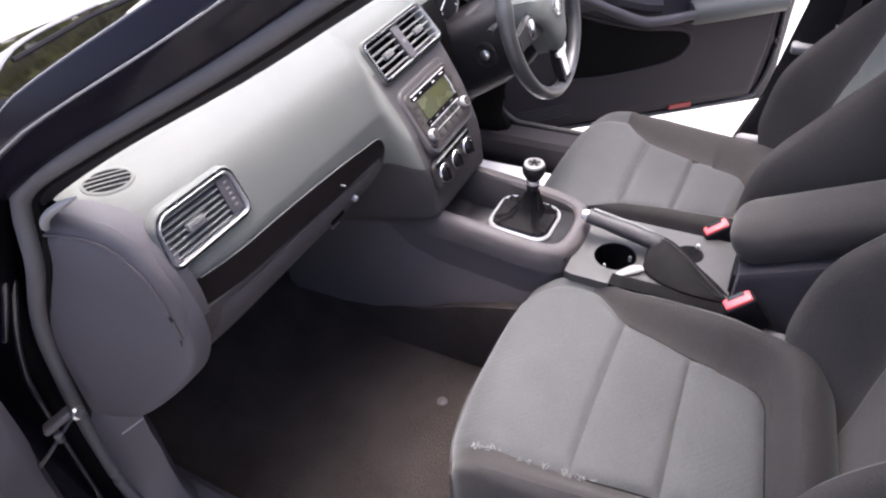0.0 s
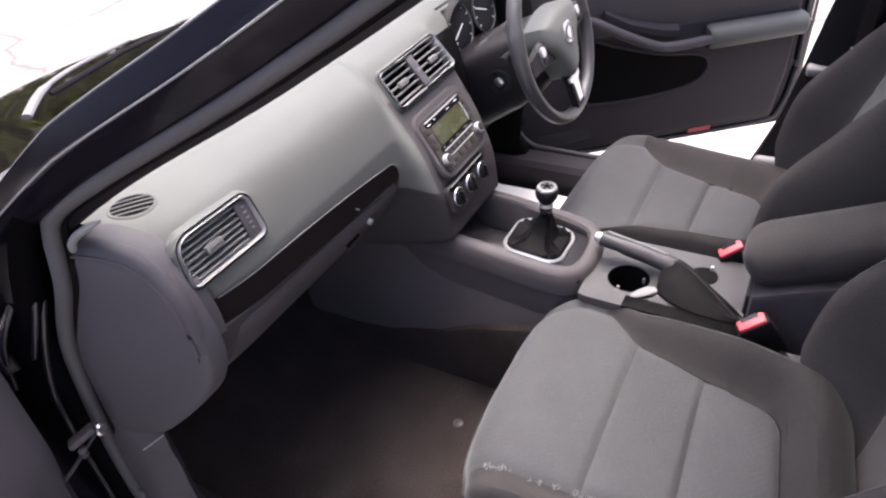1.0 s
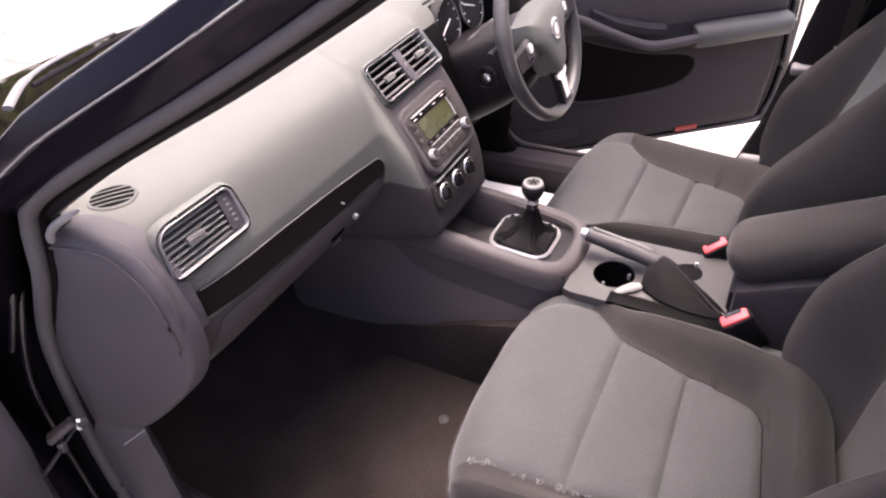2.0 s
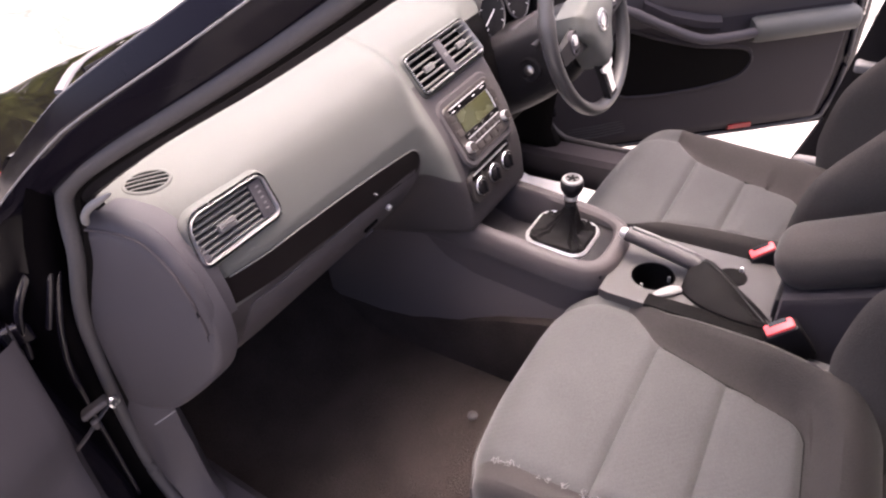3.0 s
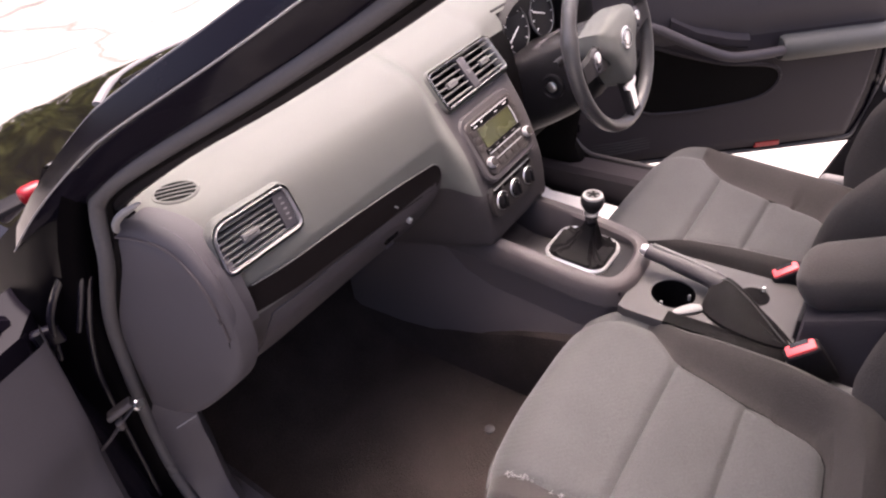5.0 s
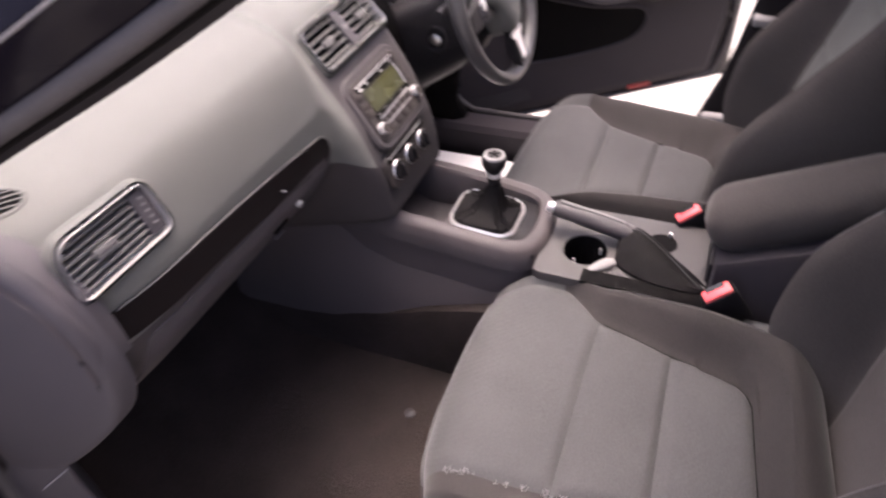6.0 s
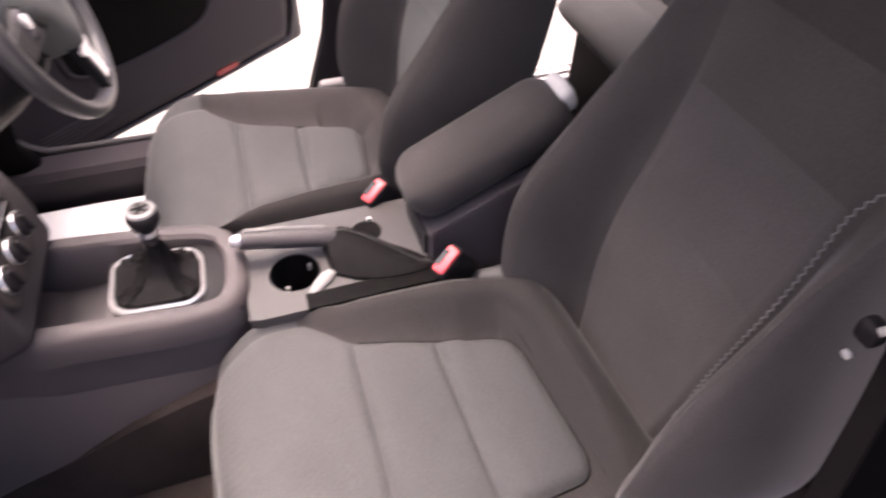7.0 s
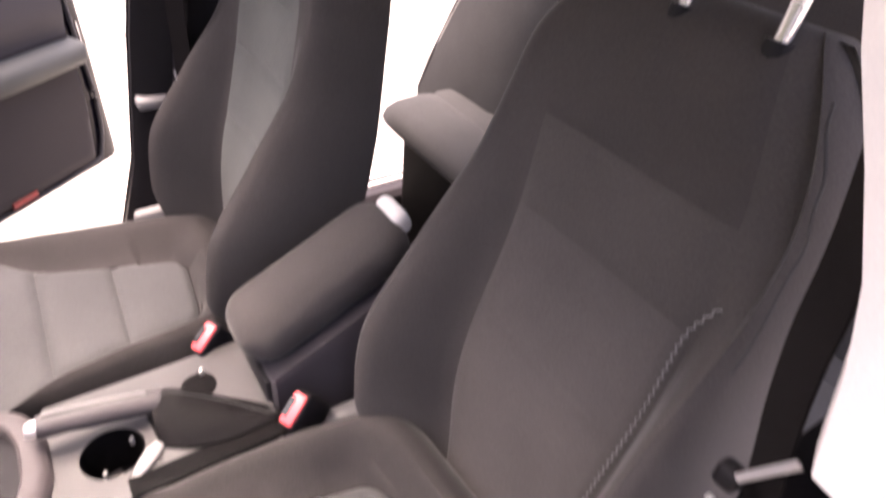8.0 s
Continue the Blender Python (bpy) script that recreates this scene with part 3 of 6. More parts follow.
def build_wiper():
    w = thing("wiper", "black wiper arm and blade resting at the screen base", "wiper")
    part("arm", tube(smooth_path([(-0.42, 0.99, 0.985), (-0.335, 1.045, 1.004), (-0.22, 1.075, 1.012), (-0.06, 1.09, 1.012)], 5), [0.012] * 6 + [0.008] * 10, 8, 0.6), M_SILVER, w)
    part("blade", tube([(-0.33, 1.035, 0.992), (-0.1, 1.075, 0.998), (0.12, 1.08, 0.998)], 0.006, 6), M_DARK, w)


build_wiper()

# ---- floor ----
def floor_point(u, v):
    x, y = (v - 0.5) * 1.44, -1.9 + 2.68 * u
    z = 0.25 + 0.22 * max(0, (y - 0.45) / 0.33) ** 1.5 + 0.006 * noise.noise(Vector((x * 6, y * 6, 0)))
    return (x, y, z + 0.02 * max(0, abs(x) - 0.62))


tagged(part("floor", sheet(floor_point, 40, 24, 0.03), M_CARPET), "dark worn carpet of the car floor", "floor", kind="structure")
fm = part("floor_mat", sheet(lambda u, v: (-0.71 + 0.575 * v, -0.30 + 0.98 * u, floor_point((1.6 + 0.98 * u) / 2.68, (-0.71 + 0.575 * v) / 1.44 + 0.5)[2] + 0.012 + 0.006 * noise.noise(Vector((u * 5, v * 4, 2)))), 30, 20, 0.008), M_CARPET)
tagged(fm, "dark carpet mat with sandy dust in the footwell", "floor mat")
part("mat_clip", turned([(0.012, 0.0), (0.012, 0.004), (0.008, 0.006)], Matrix.Translation((-0.289, 0.096, 0.262)), 14), M_PLASTIC, fm, "grey plastic mat clip")
pm = part("floor_sheet", sheet(lambda u, v: (0.17 + 0.50 * v, -0.15 + 0.78 * u, 0.275 + 0.16 * max(0, (u * 0.78 - 0.60) / 0.33) + 0.006 * noise.noise(Vector((u * 4, v * 4, 5)))), 16, 12, 0.002), M_PAPER)
tagged(pm, "white protective plastic sheet on the driver's floor", "floor sheet")

# ---- dashboard ----
dash = thing("dashboard", "grey soft plastic dashboard with a gloss black strip", "dashboard")
PROF_A = [(0.58, 0.62), (0.44, 0.625), (0.37, 0.665), (0.295, 0.735), (0.228, 0.815), (0.206, 0.862), (0.203, 0.925), (0.206, 0.955), (0.228, 1.025), (0.26, 1.055), (0.31, 1.073), (0.40, 1.088), (0.52, 1.09), (0.70, 1.07), (0.92, 1.0)]
PROF_B = [(0.45, 0.64), (0.25, 0.64), (0.165, 0.655), (0.158, 0.70), (0.165, 0.76), (0.18, 0.81), (0.20, 0.86), (0.235, 0.92), (0.30, 1.011), (0.34, 1.04), (0.40, 1.06), (0.48, 1.08), (0.58, 1.085), (0.74, 1.065), (0.92, 1.0)]
PROF_C = [(0.50, 0.66), (0.34, 0.66), (0.30, 0.68), (0.28, 0.74), (0.27, 0.80), (0.27, 0.85), (0.28, 0.90), (0.29, 0.95), (0.31, 1.0), (0.34, 1.04), (0.40, 1.065), (0.48, 1.08), (0.58, 1.085), (0.74, 1.065), (0.92, 1.0)]


def dash_section(x):
    """Smooth outline of the dash in (y, z) at a place across the car."""
    a = lerp_at([(-0.205, 0.0), (-0.108, 1.0)], x)
    c = lerp_at([(0.112, 0.0), (0.165, 1.0)], x)
    pts = []
    for pa, pb, pc in zip(PROF_A, PROF_B, PROF_C):
        y, z = pa[0] + (pb[0] - pa[0]) * a, pa[1] + (pb[1] - pa[1]) * a
        y, z = y + (pc[0] - y) * c, z + (pc[1] - z) * c
        bow = 0.03 * max(0, (abs(x) - 0.55) / 0.15) ** 2
        far = max(0, (y - 0.5) / 0.42)
        pts.append((0, y + bow - far * 0.30 * (x / 0.7) ** 2, z - 0.4 * bow))
    return smooth_path(pts, 8)


XS = [-0.70 + 0.005 * k for k in range(281)]
VENTS = [(axes((-0.601, 0.2155, 0.999), (1, 0, -0.01), (0, 0.27, 1)), 0.146, 0.072), (axes((0.010, 0.270, 0.984), (1, 0, 0.03), (0, 0.75, 1)), 0.224, 0.082)]


def dash_panel():
    """The moulded panel, open where the air vents sit."""
    rows = [[(x, p.y, p.z) for p in dash_section(x)] for x in XS]
    n = len(rows[0])
    back = [(m.inverted(), w, h) for m, w, h in VENTS]
    faces, low, base, face = [], [], [], []
    for i in range(len(rows) - 1):
        for j in range(n - 1):
            c = (Vector(rows[i][j]) + Vector(rows[i + 1][j + 1])) / 2
            cut = False
            for inv, w, h in back:
                q = inv @ c
                lean = 0.016 * max(0, (q.y + h / 2) / h) if w < 0.2 and q.x < 0 else 0.004
                cut |= -w / 2 + 0.001 + lean < q.x < w / 2 - 0.004 and abs(q.y) < h / 2 - 0.003 and abs(q.z) < 0.05
            cut |= 0.222 < c.x < 0.508 and 0.915 < c.z < 1.03 and c.y < 0.34
            if not cut:
                (low if c.x > 0.15 and j < 64 else base if j < (42 if c.x < -0.2 else 35) else face if c.x > -0.122 and c.z < 0.962 and c.y < 0.3 else faces).append((i * n + j, i * n + j + 1, (i + 1) * n + j + 1, (i + 1) * n + j))
    verts = [p for r in rows for p in r]
    return mesh(verts, faces), mesh(verts, low), mesh(verts, base), mesh(verts, face)


upper_dash, lower_dash, stack_base, stack_face = dash_panel()
part("panel", upper_dash, M_DASH, dash, "large soft-touch grey panel")
# lower dash is a darker dash plastic: shade put into its colour
part("lower_panel", stack_base, M_LOWER, dash, "lower dash under the strip, darkened for shade")
part("stack_face", stack_face, M_PLASTIC, dash, "charcoal surround of the radio")
part("knee_panel", lower_dash, M_BLACK, dash, "black knee panel round the steering column")


def end_cap():
    """End panel of the dash, leaning outwards towards the door seal."""
    out = [(0.44, 0.66), (0.425, 0.76), (0.405, 0.86), (0.365, 0.97), (0.345, 1.03), (0.29, 1.053), (0.24, 1.03), (0.207, 0.985), (0.193, 0.93), (0.190, 0.885), (0.202, 0.835), (0.228, 0.785), (0.275, 0.735), (0.332, 0.685), (0.36, 0.672), (0.40, 0.664)]
    pts = [(p.y, p.z) for p in smooth_path([(0, a, b) for a, b in out + out[:1]], 4)[:-1]]
    cy, cz = 0.32, 0.86
    rings = []
    for d, x in ((0.0, -0.675), (0.0, -0.700), (0.006, -0.706), (0.02, -0.7095), (0.10, -0.712)):
        rings.append([(x - 0.33 * max(0, yy - 0.20), yy, zz) for yy, zz in [(y + (cy - y) * d / 0.25, z + (cz - z) * d / 0.25) for y, z in pts]])
    return loft(rings)


part("end_cap", end_cap(), M_SLATE, dash, "charcoal end panel of the dash")


def side_rim():
    """The rolled edge where the top of the dash turns down to its end panel."""
    upper = smooth_path([(-0.722, 0.310, 1.064), (-0.713, 0.284, 1.062), (-0.698, 0.250, 1.045), (-0.694, 0.219, 1.018), (-0.691, 0.200, 0.978), (-0.690, 0.192, 0.930), (-0.690, 0.194, 0.885)], 6)
    lower = smooth_path([(-0.744, 0.312, 1.050), (-0.732, 0.278, 1.048), (-0.721, 0.248, 1.038), (-0.715, 0.230, 1.020), (-0.713, 0.207, 0.988), (-0.712, 0.197, 0.940), (-0.712, 0.198, 0.885)], 6)
    rings = []
    for i, (p, q) in enumerate(zip(upper, lower)):
        inw = Vector((0.035, 0.010, -0.006))
        mid = p.lerp(q, 0.5)
        out = (mid - Vector((-0.62, 0.34, 0.93))).normalized()
        rings.append([p + inw, p - out * 0.006, p, p.lerp(q, 0.3) + out * 0.0045, p.lerp(q, 0.65) + out * 0.0045, q, q - out * 0.006, q + inw])
    return rings, lower


rim_rings, bead_line = side_rim()
part("side_rim", loft(rim_rings), M_SLATE, dash)
part("end_bead", tube([p + Vector((-0.0010, -0.001, -0.001)) for p in bead_line], 0.0022, 8), M_TUNNEL, dash, "pale bead round the end panel")
part("end_joint", tube(smooth_path([(-0.7125, 0.199, 0.925), (-0.711, 0.208, 0.862), (-0.716, 0.245, 0.795), (-0.722, 0.300, 0.735)], 5), 0.0013, 6), M_BLACK, dash)


def strip_surface():
    """A strip laid over the dash face, with a rounded inner end."""
    rings = []
    x0, x1, r = -0.668, -0.205, 0.026
    for k in range(61):
        x = x0 + (x1 - x0) * (1 - (1 - k / 60) ** 1.6)
        f = (x - x0) / (x1 - x0)
        e = math.sqrt(max(0.0004, 1 - max(0, (x - x1 + r) / r) ** 2)) * min(1, 0.75 + (x - x0) / 0.05)
        zc, h = 0.904 - 0.028 * f * f, (0.0245 + 0.004 * f) * e
        sec = [p for p in dash_section(x) if 0.80 < p.z < 0.97]
        face = []
        for t in (-1.0, -0.93, -0.5, 0.0, 0.5, 0.93, 1.0):
            z = zc + h * t
            q = 1
            while q < len(sec) - 1 and sec[q].z < z:
                q += 1
            a, b = sec[q - 1], sec[q]
            g = (z - a.z) / (b.z - a.z)
            n = Vector((0, -(b.z - a.z), b.y - a.y)).normalized()
            face.append(Vector((x, a.y + (b.y - a.y) * g, z)) + n * (-0.004 if abs(t) == 1 else 0.003))
        rings.append([tuple(p) for p in face])
    return rings


strip_rings = strip_surface()
part("trim_strip", loft(strip_rings), M_STRIP, dash, "gloss black decorative strip")
part("strip_edge", tube([Vector(r[5]) + Vector((0, -0.001, 0.0015)) for r in strip_rings[2:]] + [Vector(r[k]) + Vector((0.0012, -0.001, 0)) for r, k in ((strip_rings[-1], 4), (strip_rings[-1], 3), (strip_rings[-1], 2), (strip_rings[-1], 1))], 0.0011, 6), M_SLAT, dash, "thin grey edge of the strip")

def lid_point(u, v):
    """The lid follows the dash face a few millimetres proud of it."""
    x = -0.640 + 0.43 * v
    sec = dash_section(x)
    e = abs(2 * v - 1)
    j = 5 + (35.6 - 5 * max(0, (e - 0.93) / 0.07) ** 2) * u
    k = int(j)
    p = sec[k].lerp(sec[k + 1], j - k)
    t = (sec[k + 1] - sec[k]).normalized()
    return (x, p.y - t.z * 0.003, p.z + t.y * 0.003)


part("glovebox_lid", sheet(lid_point, 24, 40, 0.012, (0, 1, 0)), M_SLATE, dash, "charcoal glovebox lid")
part("glovebox_latch", box((-0.018, -0.006, -0.004), (0.018, 0.006, 0.0035), 0.003, axes((-0.336, 0.2335, 0.800), (1, 0, 0.05), (0, -0.75, 1))), M_BLACK, dash)
part("latch_pull", box((-0.014, -0.003, 0.002), (0.010, 0.001, 0.006), 0.001, axes((-0.340, 0.240, 0.788), (1, 0, 0.05), (0, -0.75, 1))), M_SLATE, dash)
part("trim_clip", box((-0.345, 0.192, 0.882), (-0.342, 0.203, 0.885), 0.001), M_SILVER, dash)
part("lock", turned([(0.006, -0.004), (0.006, 0.003), (0.004, 0.004)], axes((-0.299, 0.214, 0.822), (1, 0, 0), (0, -0.4, 1)), 12), M_CHROME, dash, "small chrome lock")


def quad_outline(w, h, radii, lean, d=0.0, n=7):
    """Outline of a vent mouth: a quadrilateral narrower on top by lean at each upper corner, with its own corner radii, inset by d."""
    c = [(w / 2 - lean[1], h / 2), (-w / 2 + lean[0], h / 2), (-w / 2, -h / 2), (w / 2, -h / 2)]
    out = []
    for i, (x, y) in enumerate(c):
        p, a, b = Vector((x, y)), Vector(c[i - 1]), Vector(c[(i + 1) % 4])
        ea, eb = (a - p).normalized(), (b - p).normalized()
        mid = (ea + eb).normalized()
        half = math.acos(max(-1, min(1, ea.dot(eb)))) / 2
        r = max(0.002, radii[i] - d)
        o = p + mid * ((r + d) / math.sin(half))
        na, nb = Vector((ea.y, -ea.x)), Vector((-eb.y, eb.x))
        na = na if na.dot(mid) < 0 else -na
        nb = nb if nb.dot(mid) < 0 else -nb
        a0, a1 = math.atan2(na.y, na.x), math.atan2(nb.y, nb.x)
        while a1 < a0:
            a1 += 2 * math.pi
        for k in range(n + 1):
            t = a0 + (a1 - a0) * k / n
            out.append((o.x + r * math.cos(t), o.y + r * math.sin(t)))
    return out


def vent(parent, m, w, h, slats, bars, wheel_side):
    """An air vent: chrome frame, deep well, slats and a thumb tab; origin at the middle of the face."""
    radii, lean = ((0.016, 0.026, 0.012, 0.016), (0.010, 0.004)) if wheel_side else ((0.012, 0.014, 0.010, 0.010), (0.004, 0.004))
    ring = [quad_outline(w, h, radii, lean, d) for d in (-0.006, 0.0015, 0.0, 0.0055, 0.0045)]
    v = part("air_vent", plate(ring[3], -0.024, -0.022, 0.0005, m), M_BLACK, parent, "dark well of the air vent")
    part("frame", frame_ring(ring[2], ring[3], -0.022, 0.005, m), M_CHROME, v, "satin chrome surround")
    part("flange", frame_ring(ring[0], ring[1], -0.016, 0.0012, m), M_DASH, v)
    part("shadow_gap", frame_ring(quad_outline(w, h, radii, lean, -0.0026), ring[2], -0.016, 0.0020, m), M_BLACK, v)
    span0, span1 = -w / 2 + 0.006, w / 2 - 0.006
    if wheel_side:
        span1 -= 0.026
        part("wheel_panel", box((span1 + 0.001, -h / 2 + 0.007, -0.015), (w / 2 - 0.007, h / 2 - 0.009, -0.001), 0.002, m), M_SLATE, v)
        for k in range(5):
            part("mark", box((span1 + 0.010, -0.017 + 0.0085 * k, -0.0015), (span1 + 0.016, -0.0145 + 0.0085 * k, 0.0002), 0.0004, m, 1), M_SILVER, v)
    cells = [(span0, span1)] if not bars else [(span0, -0.012), (0.012, span1)]
    if bars:
        part("divider", box((-0.012, -h / 2 + 0.006, -0.015), (0.012, h / 2 - 0.006, 0.002), 0.003, m), M_SLATE, v)
        part("divider_mark", box((-0.005, -0.004, 0.001), (0.005, 0.004, 0.0035), 0.001, m), M_SLAT, v)
    for a, b in cells:
        for k in range(slats):
            f = (k + 0.5) / slats
            y = -h / 2 + 0.006 + (h - 0.012) * f
            cut = 0.012 * max(0, (f - 0.72) / 0.28) ** 1.5 + lean[0] * f if a == span0 else 0.0
            tilt = m @ Matrix.Translation((0, y, -0.007)) @ Matrix.Rotation(radians(8), 4, "X")
            part("slat", box((a + cut, -0.0015, -0.006), (b, 0.0018, 0.006), 0.001, tilt, 1), M_SLAT, v)
        c = (a + b) / 2
        tab = part("thumb_tab", box((c - 0.015, -0.0075, -0.006), (c + 0.015, 0.0055, 0.0040), 0.003, m), M_SLAT, v)
        part("tab_rib", box((c - 0.010, -0.0020, 0.002), (c + 0.010, 0.0, 0.0048), 0.0006, m, 1), M_SLATE, tab)
    return v


vent(dash, *VENTS[0], 7, False, True)
vent(dash, *VENTS[1], 5, True, False)


def dash_top(x, y):
    """Height of the dash top at a place."""
    sec = [p for p in dash_section(x) if p.z > 0.96]
    for p, q in zip(sec, sec[1:]):
        if p.y <= y <= q.y:
            return p.z + (q.z - p.z) * (y - p.y) / max(1e-6, q.y - p.y)
    return sec[-1].z


def demister():
    """A small oval grille lying flush in the top of the dash."""
    cx, cy, turn = -0.647, 0.304, radians(-36)

    def at(a, b, up):
        x, y = cx + a * math.cos(turn) - b * math.sin(turn), cy + a * math.sin(turn) + b * math.cos(turn)
        return (x, y, dash_top(x, y) + up)

    A, B = 0.0285, 0.0165
    ring = [(math.cos(2 * math.pi * k / 32), math.sin(2 * math.pi * k / 32)) for k in range(32)]
    well = loft([[at(A * k * c, B * k * d, up) for c, d in ring] for k, up in ((0.97, 0.0008), (0.7, 0.0008), (0.35, 0.0008), (0.02, 0.0008))], True, True)
    g = part("demister_grille", well, M_BLACK, dash, "oval demister grille")
    part("rim", loft([[at(A * k * c, B * (k + (k - 1) * 0.8) * d, up) for c, d in ring] for k, up in ((1.15, -0.001), (1.12, 0.0012), (1.05, 0.0018), (0.99, 0.0012), (0.96, -0.001))], True, False), M_DASH, g, "raised oval rim")
    for k in range(4):
        b = -0.0099 + 0.0066 * k
        half = A * 0.97 * math.sqrt(1 - (b / B) ** 2)
        part("slat", tube([at(half * (q / 4 - 1), b, 0.0014) for q in range(9)], 0.0012, 6, 0.6), M_SLAT, g)


demister()


def centre_stack():
    s = thing("centre_stack", "grey radio and heater panel in the dashboard", "car radio")
    up = Vector((0, 0.58, 1)).normalized()
    m = axes((-0.002, 0.198, 0.862), (1, 0, 0.02), up)
    part("surround", plate(rounded(0.20, 0.15, 0.03, 7), -0.02, 0.003, 0.005, m), M_PLASTIC, s)
    r = part("radio", plate(rounded(0.176, 0.122, 0.014), 0.0, 0.006, 0.004, m), M_PANEL, s, "dark radio with an olive display")
    part("display", plate(rounded(0.118, 0.042, 0.004), 0.005, 0.0075, 0.001, m @ Matrix.Translation((0, 0.015, 0))), M_LCD, r, "unlit olive display")
    part("disc_slot", box((-0.070, 0.039, 0.004), (0.070, 0.051, 0.0078), 0.001, m), M_BLACK, r)
    # small bright bits stand in for glints on the black slot and band
    for q, (gx, gw) in enumerate(((-0.066, 0.012), (-0.040, 0.007), (0.012, 0.010), (0.046, 0.014))):
        part("slot_glint", box((gx, 0.0425 + 0.002 * (q % 2), 0.007), (gx + gw, 0.0445 + 0.002 * (q % 2), 0.0088), 0.0006, m, 1), M_CHROME, r)
    part("slot_trim", box((-0.068, 0.0505, 0.004), (0.068, 0.0525, 0.0085), 0.0008, m), M_CHROME, r)
    part("dark_band", box((-0.066, -0.018, 0.004), (0.066, -0.0075, 0.0078), 0.0008, m), M_BLACK, r)
    for gx, gw in ((-0.060, 0.009), (-0.034, 0.012), (-0.004, 0.007), (0.030, 0.013)):
        part("band_glint", box((gx, -0.0125, 0.007), (gx + gw, -0.0108, 0.0086), 0.0005, m, 1), M_SILVER, r)
    part("display_edge", tube([m @ Vector(p) for p in ((0.061, 0.036, 0.0078), (0.0625, 0.015, 0.0082), (0.0605, -0.006, 0.0078))], 0.0011, 6), M_CHROME, r)
    part("button_bar", box((-0.060, -0.0195, 0.004), (0.060, -0.0175, 0.0085), 0.0008, m), M_CHROME, r)
    part("lower_band", box((-0.050, -0.0355, 0.004), (0.050, -0.034, 0.0080), 0.0006, m), M_CHROME, r)
    for sx in (-1, 1):
        k = m @ Matrix.Translation((sx * 0.071, -0.034, 0.004))
        kn = part("knob", turned([(0.0115, 0), (0.0115, 0.009), (0.0105, 0.012), (0.0085, 0.0125)], k), M_CHROME, r, "chrome radio knob")
        part("cap", turned([(0.0092, 0.011), (0.0092, 0.0135), (0.006, 0.014)], k), M_PANEL, kn)
        for q in range(3):
            part("side_button", box((sx * 0.073 - 0.009, -0.006 + 0.017 * q, 0.004), (sx * 0.073 + 0.009, 0.008 + 0.017 * q, 0.0078), 0.0015, m), M_PANEL, r)
    for q in range(6):
        part("button", box((-0.056 + 0.019 * q, -0.032, 0.004), (-0.040 + 0.019 * q, -0.022, 0.0078), 0.0015, m), M_PANEL, r)
    for q in range(4):
        part("button", box((-0.05 + 0.026 * q, -0.052, 0.004), (-0.028 + 0.026 * q, -0.039, 0.0078), 0.0015, m), M_PANEL, r)
    m2 = axes((-0.022, 0.160, 0.754), (1, 0, 0.02), (0, 0.2, 1))
    h = part("heater_panel", plate(rounded(0.175, 0.07, 0.02), -0.02, 0.005, 0.004, m2), M_PANEL, s, "heater panel with three dials")
    part("upper_trim", box((-0.07, 0.0295, 0.003), (0.07, 0.031, 0.0075), 0.0006, m2), M_CHROME, h)
    for q, x in enumerate((-0.054, 0.0, 0.054)):
        k = m2 @ Matrix.Translation((x, -0.002, 0.004))
        d = part("dial", turned([(0.019, 0), (0.019, 0.005), (0.017, 0.010), (0.012, 0.012)], k), M_DARK, h, "heater dial with a thin bright ring")
        part("ring", turned([(0.0192, 0.002), (0.0203, 0.004), (0.0195, 0.0055), (0.0185, 0.004)], k), M_CHROME, d)
        part("grip", box((-0.003, -0.014, 0.010), (0.003, 0.014, 0.018), 0.002, k), M_DARK, d)
    for q in range(4):
        part("switch", box((-0.075 + 0.04 * q, 0.020, 0.003), (-0.045 + 0.04 * q, 0.028, 0.0075), 0.0015, m2), M_BLACK, h)
    return s


centre_stack()


def cluster():
    c = thing("instrument_cluster", "instrument hood with round dials behind the wheel", "instrument cluster")
    rings = []
    for y, w, h in ((0.300, 0.155, 0.075), (0.308, 0.158, 0.08), (0.34, 0.16, 0.085), (0.43, 0.15, 0.06)):
        rings.append([(0.365 + w * math.cos(math.pi * k / 16), y + 0.02 * math.sin(math.pi * k / 16), 0.965 + h * math.sin(math.pi * k / 16) ** 0.6) for k in range(17)] + [(0.365 - w, y, 0.90), (0.365 + w, y, 0.90)])
    part("hood", loft(rings, True, False), M_DARK, c)
    part("backing", box((0.21, 0.335, 0.89), (0.52, 0.345, 1.04), 0.003), M_DARK, c)
    for x in (0.302, 0.430):
        m = axes((x, 0.331, 0.968), (1, 0, 0), (0, 0.25, 1))
        d = part("dial", turned([(0.055, 0), (0.055, 0.003), (0.052, 0.004)], m, 32), M_DARK, c)
        part("ring", turned([(0.0555, 0.0), (0.0565, 0.006), (0.0545, 0.007), (0.054, 0.002)], m, 32), M_SILVER, d)
        part("needle", box((-0.0015, -0.01, 0.006), (0.0015, 0.045, 0.008), 0.0005, m @ Matrix.Rotation(radians(70 if x > 0.4 else 115), 4, "Z"), 1), M_PAPER, d, "white needle")
        for q in range(9):
            a = radians(-130 + q * 32.5)
            part("tick", box((-0.001, 0.043, 0.004), (0.001, 0.050, 0.0055), 0.0, m @ Matrix.Rotation(a, 4, "Z")), M_PAPER, d)


cluster()


